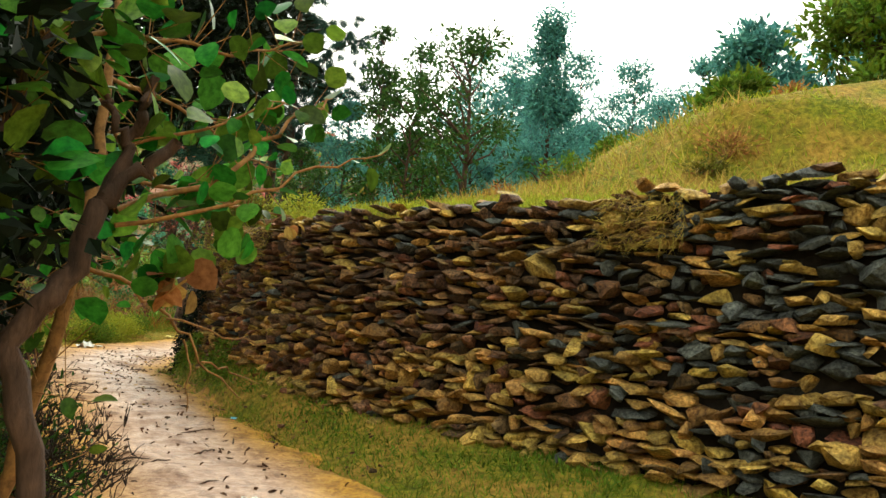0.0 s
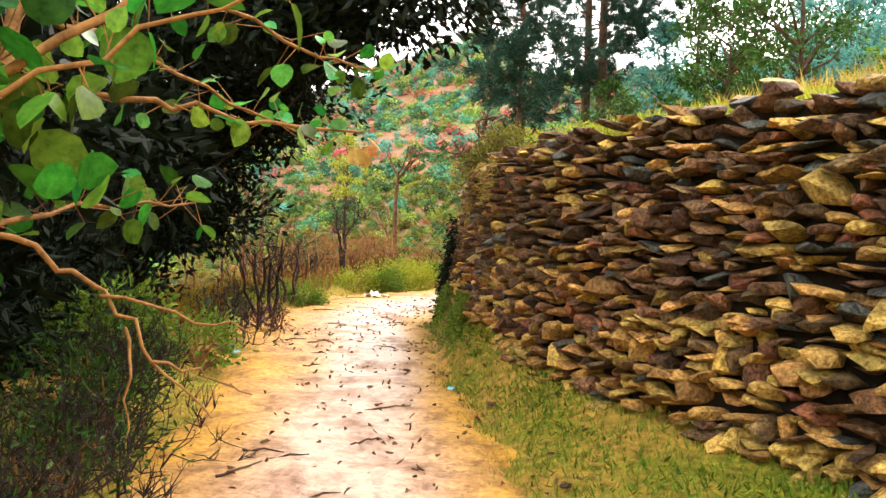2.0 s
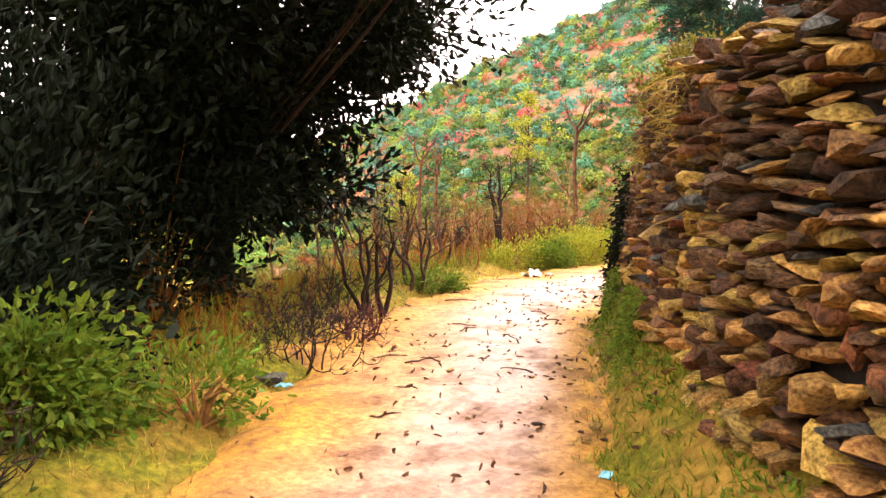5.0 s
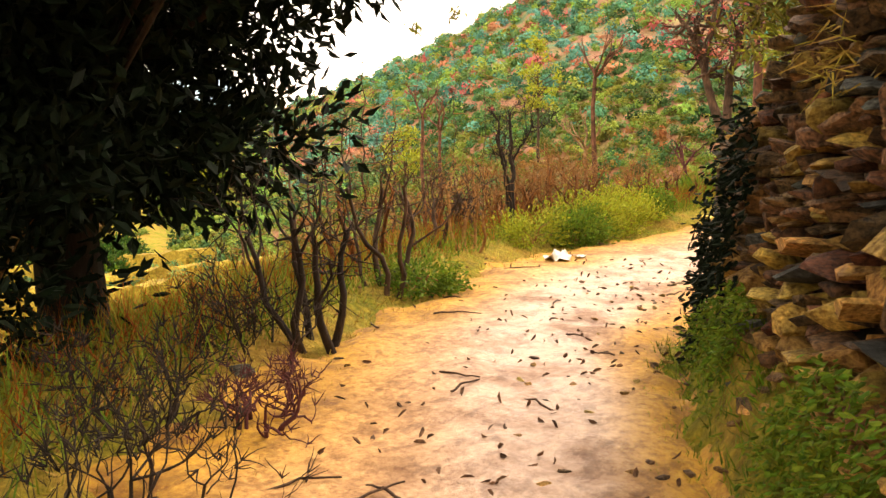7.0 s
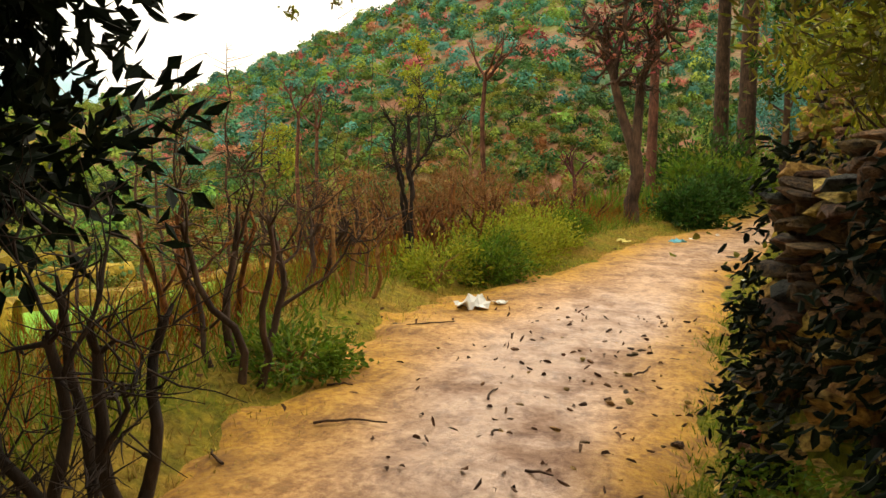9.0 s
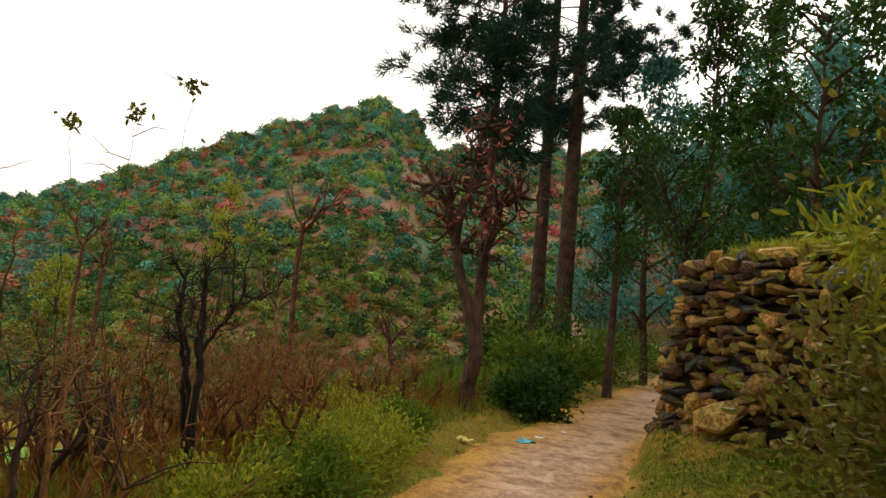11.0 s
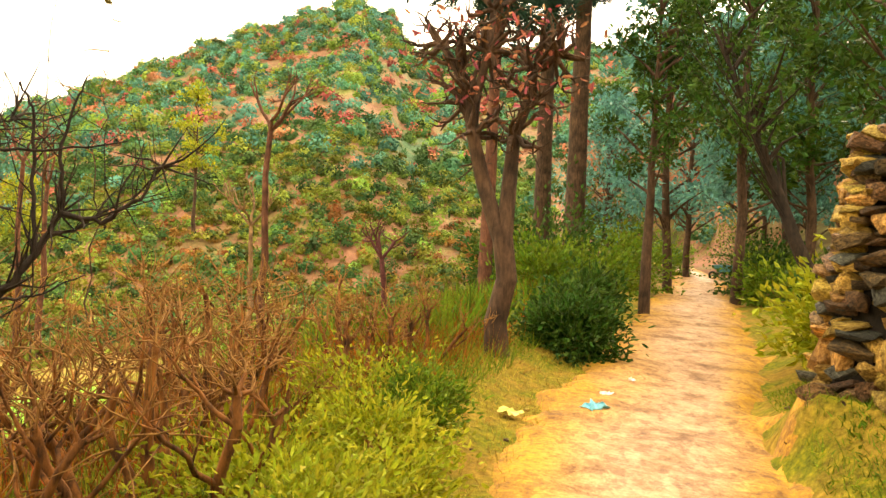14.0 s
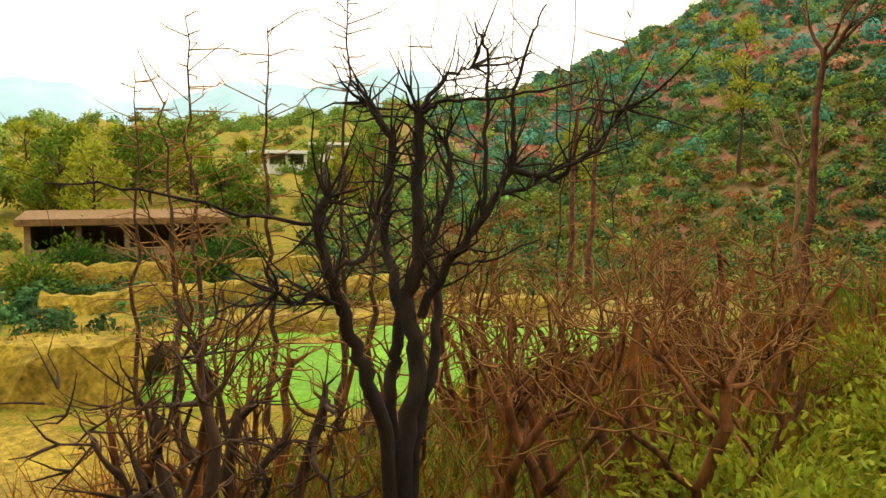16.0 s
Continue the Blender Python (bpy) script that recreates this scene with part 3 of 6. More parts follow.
def choose_first(rng, s, z, big):
    low = np.clip((1.3 - z) / 1.2, 0, 1)
    right = np.clip((6.0 - s) / 2.0, 0, 1)
    pg = 0.05 + 0.55 * right * (1 - low)
    po = 0.29 + 0.48 * low ** 1.1
    pr = 0.12
    u = rng.random()
    return "grey" if u < pg else "ochre" if u < pg + po else "red" if u < pg + po + pr else "dark"


def choose_second(rng, s, z, big):
    u = rng.random()
    return "ochre" if u < 0.42 or big else "grey" if u < 0.6 else "dark"


def build_first_wall():
    pts = [(7.2, -6.1), (4.8, -3.65), (1.14, -0.1), (0.92, 0.2), (0.2, 1.42), (-0.48, 2.82), (-0.93, 3.9), (-1.22, 4.7), (-0.98, 5.1), (-0.1, 5.4)]
    tops = [2.95, 2.27, 2.12, 2.14, 2.14, 2.06, 1.55, 1.4, 1.5, 1.6]
    return dry_wall("wall_first_terrace", pts, tops, (0.035, 0.085), (0.07, 0.235), (8.4, 9.5), choose_first,
                    "dry stone terrace wall of flat dark slates and ochre blocks, mossy at the foot", 5)


def build_second_wall():
    pts = [(1.9, 8.5), (-1.42, 12.9), (-1.4, 13.3), (-1.0, 14.3), (-0.2, 16.0), (0.5, 18.0)]
    tops = [2.85, 2.62, 2.6, 2.55, 2.3, 1.9]
    return dry_wall("wall_second_terrace", pts, tops, (0.06, 0.16), (0.1, 0.28), (2.6, 6.4), choose_second,
                    "rough dry stone terrace wall of ochre and dark rocks under grass", 9)


# ---- plants ----
def branchy(name, at, label, category, rng, stems, mats, leaf=None, group="", height=0.0):
    """stems: list of grow() keywords with start offset and direction. leaf: (material, per tip, length, width, reach)."""
    ob = thing(name, at, label, category, group)
    tips, grown = [], []
    for k, st in enumerate(stems):
        segs = []
        own_tips = []
        grow(rng, st["p"], st["d"], st["l"], st["r"], st.get("depth", 2), segs, own_tips, st.get("wander", 0.25), st.get("fork", (2, 3)), st.get("shrink", 0.65), st.get("lift", 0.1), st.get("spread", 0.6), st.get("steps", 4), st.get("taper", 0.75))
        grown.append(segs)
        tips += own_tips
    size = height / max(max(s[2][2] for s in segs) for segs in grown) if height else 1.0
    tips = [(p * size, d) for p, d in tips]
    for segs in grown:
        segs = [(np.array(a) * size, r, np.array(b) * size, r2) for a, r, b, r2 in segs]
        v, f = tubes(segs, 6)
        part("trunk" if len(stems) == 1 else "stem", mesh_of("stem", v, f, mats, True), ob)
    if leaf and tips:
        mat, per, ln, wd, reach = leaf
        pts = np.repeat(np.array([t[0] for t in tips]), per, 0)
        out = np.repeat(np.array([t[1] for t in tips]), per, 0)
        pts = pts + rng.normal(size=pts.shape) * reach
        v, f = leaves(rng, pts, ln, wd, out=out)
        part("foliage", mesh_of("foliage", v, f, mat), ob)
    return ob, tips


def bush(name, at, size, mat, n, ln, wd, label, seed, twig=None, category="bush", group="", clumps=14, up=0.2):
    """Twigs from the base, and many leaves gathered in clumps of uneven size."""
    rng = np.random.default_rng(seed)
    ob = thing(name, at, label, category, group)
    c = rng.normal(size=(clumps, 3))
    c = unit(c) * rng.uniform(0.35, 1.0, (clumps, 1))
    c[:, 2] = np.abs(c[:, 2]) * 0.85 + 0.15
    c = c * size
    segs = []
    for q in c:
        mid = q * [0.45, 0.45, 0.55] + rng.normal(size=3) * 0.04
        segs += [((0, 0, -0.05), 0.012 + 0.01 * size[2], mid, 0.01), (mid, 0.01, q, 0.004)]
    for k in range(0, len(segs), 2):
        v, f = tubes(segs[k:k + 2], 5)
        part("stem", mesh_of("stem", v, f, twig or M_TWIG, True), ob)
    w = rng.integers(0, clumps, n)
    rad = rng.uniform(0.2, 0.42, clumps)
    pts = c[w] + rng.normal(size=(n, 3)) * rad[w][:, None] * np.array(size) * 0.8
    pts[:, 2] = np.maximum(pts[:, 2], 0.03)
    v, f = leaves(rng, pts, ln, wd, out=pts - [0, 0, size[2] * 0.3], up=up, shape="leaf" if ln < 0.14 else "card")
    part("foliage", mesh_of("foliage", v, f, mat), ob)
    return ob


def on(x, y, dz=0.0):
    return (x, y, ground_at(x, y) + dz)


def pine(at, height, radius, seed, bare=0.35, spread=3.4, label="tall long-needled pine with a straight bare lower trunk", bark=None, tuft=80):
    rng = np.random.default_rng(seed)
    ob = thing("pine_tree", at, label, "pine tree")
    segs, p, lean = [], np.zeros(3), rng.normal(size=2) * 0.004
    line = [p]
    n = 22
    for k in range(n):
        q = p + np.array([lean[0] + rng.normal() * 0.006, lean[1] + rng.normal() * 0.006, 1.0]) * height / n
        segs.append((p, radius * (1 - 0.85 * k / n), q, radius * (1 - 0.85 * (k + 1) / n)))
        p = q
        line.append(p)
    v, f = tubes(segs, 12)
    part("trunk", mesh_of("trunk", v, f, bark or M_BARK, True), ob)
    line = np.array(line)
    bs, tufts = [], []
    for k in range(58):
        u = bare + (1 - bare) * (k + rng.random()) / 58
        c = np.array([np.interp(u * n, np.arange(n + 1), line[:, j]) for j in range(3)])
        a = rng.uniform(0, 2 * math.pi)
        reach = spread * (0.35 + 0.9 * math.sin(math.pi * min(1, (u - bare) / (1 - bare) * 0.8 + 0.18))) * rng.uniform(0.6, 1.1)
        d = np.array([math.cos(a), math.sin(a), rng.uniform(-0.1, 0.35)])
        q, r = c, 0.07 * (1.2 - u)
        for s in range(5):
            d = unit(d + rng.normal(size=3) * 0.16 + [0, 0, 0.05])
            q2 = q + d * reach / 5
            bs.append((q, r, q2, r * 0.75))
            q, r = q2, r * 0.75
            if s >= 1:
                for _ in range(3):
                    e = q + unit(d + rng.normal(size=3) * 0.9) * rng.uniform(0.2, 0.7)
                    bs.append((q, r * 0.6, e, 0.008))
                    tufts.append((e, unit(e - q)))
    v, f = tubes(bs, 5)
    part("branch_growth", mesh_of("branch_growth", v, f, M_BARK, True), ob)["kind"] = "stuff"
    pts = np.repeat(np.array([t[0] for t in tufts]), tuft, 0)
    out = np.repeat(np.array([t[1] for t in tufts]), tuft, 0)
    v, f = leaves(rng, pts + rng.normal(size=pts.shape) * 0.09, 0.34, 0.04, out=out, up=0.15, shape="blade")
    part("needles", mesh_of("needles", v, f, M_LEAF["pine"]), ob)
    return ob


def crown_tree(name, at, height, radius, crown, mat, n, ln, label, seed, category="tree", bark=None, trunk=0.35, clumps=40, taper=0.0, lean=(0, 0), profile=None, shape="card", extra=()):
    """A trunk with limbs up into a crown of clumps; taper narrows the crown to its top."""
    rng = np.random.default_rng(seed)
    ob = thing(name, at, label, category)
    segs, p = [], np.zeros(3)
    for k in range(10):
        q = p + np.array([lean[0] + rng.normal() * 0.05, lean[1] + rng.normal() * 0.05, 1]) * height * 0.85 / 10
        segs.append((p, radius * (1 - 0.085 * k), q, radius * (1 - 0.085 * (k + 1))))
        p = q
    line = np.array([s[0] for s in segs])
    v, f = tubes(segs, 9)
    part("trunk", mesh_of("trunk", v, f, bark or M_BARK, True), ob)
    u = rng.uniform(trunk, 1.0, clumps)
    a = rng.uniform(0, 2 * math.pi, clumps)
    wid = np.sqrt(rng.uniform(0.05, 1, clumps)) * (1 - taper * (u - trunk) / (1 - trunk)) * np.sin(np.pi * np.clip((u - trunk) / (1 - trunk) * 0.82 + 0.16, 0, 1)) ** 0.5
    if profile:
        wid = np.sqrt(rng.uniform(0.02, 1, clumps)) * np.interp(u * height, profile[0], profile[1]) / crown
    ax = np.stack([np.interp(u * height, line[:, 2], line[:, k]) for k in (0, 1)], 1)
    c = np.stack([ax[:, 0] + np.cos(a) * wid * crown, ax[:, 1] + np.sin(a) * wid * crown, u * height], 1)
    if len(extra):
        c = np.concatenate([c, np.asarray(extra, float)])
        clumps = len(c)
    bs = []
    for q in c:
        z = max(q[2] - np.hypot(q[0], q[1]) * 0.6 - 0.3, height * 0.15)
        s = np.array([np.interp(z, line[:, 2], line[:, 0]), np.interp(z, line[:, 2], line[:, 1]), z])
        mid = (s + q) / 2 + rng.normal(size=3) * 0.15
        far = 0.3 if np.hypot(q[0], q[1]) < crown else 0.1
        bs += [(s, radius * far, mid, radius * far * 0.6), (mid, radius * far * 0.6, q, radius * far * 0.2)]
    for k in range(0, len(bs), 2 if clumps < 100 else 12):
        v, f = tubes(bs[k:k + 2], 5)
        part("limb", mesh_of("limb", v, f, bark or M_BARK, True), ob)
    w = rng.integers(0, clumps, n)
    rad = rng.uniform(0.16, 0.36, clumps) * crown
    sh = unit(rng.normal(size=(n, 3))) * rng.uniform(0.3, 1.1, (n, 1))
    pts = c[w] + sh * rad[w][:, None] * [1, 1, 0.75]
    v, f = leaves(rng, pts, ln, ln * (0.45 if shape == "card" else 0.3), out=sh, shape=shape)
    part("foliage", mesh_of("foliage", v, f, mat), ob)
    return ob


def coppice(at, height, seed, mat, label, n=4, group="pollarded shrubs beside the path", knob=0.0, depth=2, r=0.026, spread=0.6, twiggy=True, name="pollarded_shrub", tilt=0.35):
    """Crooked bare stems that were cut back, with stubs and thin new shoots."""
    rng = np.random.default_rng(seed)
    stems = []
    for k in range(n):
        a = rng.uniform(0, 2 * math.pi)
        stems.append(dict(p=(0.06 * math.cos(a), 0.06 * math.sin(a), -0.1), d=(tilt * math.cos(a), tilt * math.sin(a), 1), l=height * rng.uniform(0.4, 0.62), r=r * rng.uniform(0.7, 1.2), depth=depth, wander=0.32, fork=(2, 3), shrink=0.6, lift=0.22, spread=spread, steps=4, taper=0.75))
    ob, tips = branchy(name, at, label, "shrub", rng, stems, mat, group=group, height=height * 0.84)
    if twiggy:
        segs = []
        for p, d in tips:
            for _ in range(4 if depth < 3 else 2):
                q, e = np.array(p), unit(d + rng.normal(size=3) * 0.6 + [0, 0, 0.25])
                l = height * rng.uniform(0.06, 0.2)
                for s in range(3):
                    e = unit(e + rng.normal(size=3) * 0.15)
                    segs.append((q, 0.0036 - 0.0009 * s, q + e * l / 3, 0.0027 - 0.0009 * s))
                    q = q + e * l / 3
        v, f = tubes(segs, 4)
        part("twig_growth", mesh_of("twig_growth", v, f, M_TWIG if mat == M_BARK_BROWN else mat, True), ob)["kind"] = "stuff"
    return ob


def pollard(at, height, seed, mat, n, r, label, out=0.45, whips=5):
    """Thick sinuous limbs from one stool, cut back to knuckles with stubs and thin whippy shoots."""
    rng = np.random.default_rng(seed)
    ob = thing("pollarded_shrub", at, label, "shrub", "pollarded shrubs beside the path")
    shoots = []

    def arm(p, d, length, r0, segs, depth):
        side = unit(np.cross(d, [0, 0, 1]) + rng.normal(size=3) * 0.3)
        phase, steps = rng.uniform(0, 6.28), 7
        rr = r0
        for k in range(steps):
            d = unit(d + side * 0.42 * math.sin(phase + 1.5 * k) + rng.normal(size=3) * 0.14 + [0, 0, 0.15])
            q = p + d * length / steps
            r2 = rr * 0.91
            segs.append((p, rr, q, r2))
            p, rr = q, r2
            if k >= 2 and rng.random() < 0.3:
                e = unit(d * 0.5 + rng.normal(size=3) + [0, 0, 0.2])
                w = p + e * rng.uniform(0.03, 0.1)
                segs.append((p, rr * 0.5, w, rr * 0.35))
                shoots.append((w, e, rng.uniform(0.08, 0.22) * height))
            if depth and k in (3, 5) and rng.random() < 0.65:
                arm(p, unit(d * 0.6 + rng.normal(size=3) * 0.6 + [0, 0, 0.15]), length * rng.uniform(0.4, 0.65), rr * 0.62, segs, depth - 1)
        segs.append((p, rr * 1.25, p + d * rr * 1.5, rr * 0.9))
        for _ in range(rng.integers(2, 5)):
            e = unit(d * 0.6 + rng.normal(size=3) * 0.8 + [0, 0, 0.3])
            w = p + e * rng.uniform(0.03, 0.13)
            segs.append((p, rr * 0.7, w, rr * 0.42))
            for _ in range(rng.integers(1, whips)):
                shoots.append((w, unit(e + rng.normal(size=3) * 0.5), rng.uniform(0.07, 0.24) * height))

    for k in range(n):
        a = 6.283 * (k + rng.uniform(-0.3, 0.3)) / n
        segs = []
        arm(np.array([0.07 * math.cos(a), 0.07 * math.sin(a), -0.12]), unit(np.array([out * math.cos(a), out * math.sin(a), 1.0])), height * rng.uniform(0.55, 0.85), r * rng.uniform(0.75, 1.15), segs, 2)
        v, f = tubes(segs, 7)
        part("limb", mesh_of("limb", v, f, mat, True), ob)
    segs = []
    for p, e, l in shoots:
        for s in range(3):
            e = unit(e + rng.normal(size=3) * 0.26 + [0, 0, 0.08])
            segs.append((p, 0.0046 - 0.0012 * s, p + e * l / 3, 0.0034 - 0.001 * s))
            p = p + e * l / 3
    v, f = tubes(segs, 4)
    part("twig_growth", mesh_of("twig_growth", v, f, M_TWIG if mat == M_BARK_BROWN else mat, True), ob)["kind"] = "stuff"
    return ob


def hill_scrub(seed, count, rmin, rmax, bmin, bmax, size, mat, name, label, per=100):
    """Many bushes over the far slopes, each a clump of small leafy facets."""
    rng = np.random.default_rng(seed)
    r = rmin + (rmax - rmin) * rng.random(count) ** 0.75
    b = np.radians(rng.uniform(bmin, bmax, count))
    x, y = -2 - np.sin(b) * r, 4 + np.cos(b) * r
    z = land(x, y)
    s = size * rng.uniform(0.4, 1.25, count) * (0.55 + 0.45 * r / 150)
    c = np.repeat(np.stack([x, y, z], 1), per, 0)
    sr = np.repeat(s, per)[:, None]
    sh = unit(rng.normal(size=(count * per, 3))) * rng.uniform(0.4, 1.0, (count * per, 1))
    sh[:, 2] = np.abs(sh[:, 2]) * 1.1
    lump = np.repeat(rng.uniform(0.7, 1.3, (count, 3)), per, 0)
    p = c + sh * sr * lump
    face = unit(sh + rng.normal(size=sh.shape) * 0.35)
    ax = unit(np.cross(face, rng.normal(size=sh.shape)))
    sd = np.cross(face, ax)
    h = sr * rng.uniform(0.09, 0.2, (count * per, 1))
    v = np.stack([p - ax * h, p + sd * h * 0.8 - face * h * 0.2, p + ax * h * 1.1, p - sd * h * 0.75 - face * h * 0.3], 1).reshape(-1, 3)
    i = np.arange(count * per)[:, None] * 4
    me = mesh_of(name, v, np.concatenate([i + [0, 1, 2], i + [0, 2, 3]], 0), mat)
    tone = me.attributes.new("tone", "FLOAT", "POINT")
    tone.data.foreach_set("value", np.repeat(rng.random(count), per * 4).astype(np.float32))
    return tagged(part(name, me), label, "bushes", kind="stuff")


# ---- the far slopes and distance ----
hill_scrub(21, 1200, 60, 262, -15, 48, 1.6, M_SCRUB["bush"], "hillside_bushes", "dark green bushes dotted over the far hillside")
hill_scrub(22, 700, 70, 262, -12, 48, 1.5, M_SCRUB["red"], "hillside_russet_bushes", "russet red shrubs scattered over the far hillside")
hill_scrub(23, 1000, 55, 250, -15, 60, 1.7, M_SCRUB["weed"], "hillside_green_bushes", "mid green bushes over the far hillside")
hill_scrub(24, 2200, 65, 262, -15, 48, 1.6, M_SCRUB["hill"], "hillside_blue_bushes", "blue green bushes over the far hillside, lightened for haze")
hill_scrub(25, 1150, 50, 265, 46, 100, 1.8, M_SCRUB["weed"], "valley_wood", "pale green wood along the valley")
hill_scrub(26, 1500, 30, 82, 3, 55, 0.95, M_SCRUB["ivy"], "valley_thicket", "green thicket at the foot of the hillside")
hill_scrub(29, 120, 30, 42, 56, 82, 1.1, M_SCRUB["bush"], "field_bushes", "dark green bushes before the low house")
hill_scrub(28, 1100, 32, 90, 3, 55, 1.15, M_SCRUB["bush"], "valley_dark_thicket", "dark green thicket at the foot of the hillside")
hill_scrub(27, 520, 28, 62, 4, 46, 0.8, M_SCRUB["dry"], "valley_dry_thicket", "rust brown thicket at the foot of the hillside")

hill_scrub(30, 420, 252, 268, -15, 60, 1.5, M_SCRUB["weed"], "skyline_trees", "small pale trees along the hill's skyline", 70)
hill_scrub(20, 900, 30, 75, 3, 55, 0.9, M_SCRUB["weed"], "valley_green_thicket", "mid green thicket at the foot of the hillside", 80)

# trees behind the upper terrace; the blue green ones carry haze in their colour
crown_tree("conifer_tree", on(9.6, 32.5), 14.5, 0.22, 2.9, M_LEAF["teal"], 16000, 0.26, "tall dense blue green conifer on the terrace, haze in its leaf colour", 31, "conifer", trunk=0.1, clumps=90, taper=0.85)
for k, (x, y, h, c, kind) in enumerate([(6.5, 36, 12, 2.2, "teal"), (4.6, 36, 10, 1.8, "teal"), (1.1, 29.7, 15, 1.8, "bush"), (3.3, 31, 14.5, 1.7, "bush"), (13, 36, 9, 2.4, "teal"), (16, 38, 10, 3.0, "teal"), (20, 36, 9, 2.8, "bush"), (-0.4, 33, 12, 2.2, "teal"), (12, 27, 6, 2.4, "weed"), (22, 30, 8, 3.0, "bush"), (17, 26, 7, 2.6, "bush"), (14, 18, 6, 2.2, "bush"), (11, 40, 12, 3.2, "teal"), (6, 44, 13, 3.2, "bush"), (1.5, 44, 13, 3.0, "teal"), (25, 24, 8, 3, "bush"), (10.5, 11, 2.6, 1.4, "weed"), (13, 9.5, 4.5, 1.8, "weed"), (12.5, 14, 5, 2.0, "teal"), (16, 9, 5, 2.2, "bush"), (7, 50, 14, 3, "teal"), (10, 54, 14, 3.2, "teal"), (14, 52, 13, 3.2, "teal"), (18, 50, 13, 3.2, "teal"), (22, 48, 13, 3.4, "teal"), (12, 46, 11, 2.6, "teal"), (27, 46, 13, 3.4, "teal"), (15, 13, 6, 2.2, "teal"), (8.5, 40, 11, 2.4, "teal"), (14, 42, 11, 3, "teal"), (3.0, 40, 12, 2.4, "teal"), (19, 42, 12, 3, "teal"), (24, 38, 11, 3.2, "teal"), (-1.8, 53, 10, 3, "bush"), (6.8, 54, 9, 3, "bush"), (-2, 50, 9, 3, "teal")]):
    crown_tree("tree", on(x, y), h, 0.16, c, M_LEAF[kind], 4600, 0.27, "slender broadleaf tree with open blue green foliage paled for haze" if kind == "teal" else "slender dark broadleaf tree with open foliage", 40 + k, trunk=0.22, clumps=46, taper=0.45)

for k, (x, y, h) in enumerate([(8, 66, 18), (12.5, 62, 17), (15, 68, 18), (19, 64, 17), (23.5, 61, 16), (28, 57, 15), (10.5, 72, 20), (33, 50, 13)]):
    crown_tree("far_tree", on(x, y), h, 0.2, 3.6, M_LEAF["teal"], 3000, 0.45, "tall blue green tree in the far wood, paled for haze", 840 + k, trunk=0.2, clumps=46, taper=0.4)

# pines past the bend
pine(on(-3.4, 33), 25, 0.36, 61)
pine(on(-4.6, 36), 26, 0.34, 62)
pine(on(-5.1, 23.6), 14.5, 0.16, 63, bare=0.42, spread=2.0, tuft=45, label="slender red-barked pine with an open crown", bark=M_BARK_RED)

# trees on the bend by the second wall
crown_tree("tree", on(-1.75, 24), 7.5, 0.13, 1.05, M_LEAF["bush"], 5000, 0.15, "dark leafy tree on a thin trunk by the path", 71, trunk=0.4)
crown_tree("leaning_tree", on(1.0, 20.5), 6.0, 0.15, 1.5, M_LEAF["bush"], 1500, 0.14, "leaning dark trunk with thin green foliage over the path", 72, trunk=0.5, lean=(-0.4, 0.1), bark=M_BARK_BLACK)
crown_tree("tree", on(2.6, 22), 9, 0.16, 2.2, M_LEAF["bush"], 2300, 0.24, "dark slender tree above the bank", 73, trunk=0.35)
crown_tree("tree", on(4.5, 20), 9, 0.18, 2.6, M_LEAF["bush"], 3000, 0.24, "dark spreading tree above the bank", 74, trunk=0.3)
bush("leafy_bush", on(0.3, 17.0), (0.9, 0.9, 0.95), M_LEAF["lime"], 3000, 0.16, 0.07, "yellow green feathery bush above the second wall", 75)

# twisted double trunk
rng = np.random.default_rng(81)
base = on(-3.95, 15.9)
TWIST = thing("twisted_tree", base, "twisted dark double-trunked tree with russet leaf clumps, cut back", "tree")
segs, tips = [], []
trunk = [((0, 0, -0.3), 0.17, (-0.06, 0, 0.4), 0.13), ((-0.06, 0, 0.4), 0.13, (0.05, 0, 0.9), 0.12), ((0.05, 0, 0.9), 0.12, (-0.04, 0, 1.5), 0.12)]
v, f = tubes(trunk, 12)
part("trunk", mesh_of("trunk", v, f, M_BARK, True), TWIST)
for pts, r in (([(-0.06, 0, 1.4), (-0.28, 0.05, 2.0), (-0.42, 0, 2.55), (-0.5, 0.05, 2.95), (-0.62, 0.1, 3.3), (-0.85, 0.1, 3.6)], 0.1), ([(-0.42, 0, 2.6), (-0.4, 0.05, 3.0), (-0.28, 0.0, 3.5), (-0.25, 0.1, 4.0), (-0.1, 0.1, 4.6)], 0.06), ([(0.0, 0, 1.4), (0.03, 0.05, 2.1), (0.06, 0, 2.55), (0.2, 0.05, 2.95), (0.25, 0.0, 3.3), (0.5, 0.0, 3.45)], 0.1)):
    segs = [(np.array(pts[k]), r * (1 - 0.13 * k), np.array(pts[k + 1]), r * (1 - 0.13 * (k + 1))) for k in range(len(pts) - 1)]
    for k in range(2, len(pts)):
        for _ in range(11):
            grow(rng, pts[k], rng.normal(size=3) + [0, 0, 0.4], 0.35, 0.03, 1, segs, tips, 0.3, (2, 3), 0.7, 0.1, 0.8, 3)
    v, f = tubes(segs, 8)
    part("limb", mesh_of("limb", v, f, M_BARK, True), TWIST)
pts = np.repeat(np.array([t[0] for t in tips if t[0][2] > 2.6]), 1, 0)
v, f = leaves(rng, pts + rng.normal(size=pts.shape) * 0.08, 0.12, 0.05)
part("foliage", mesh_of("foliage", v, f, M_LEAF["red"]), TWIST)

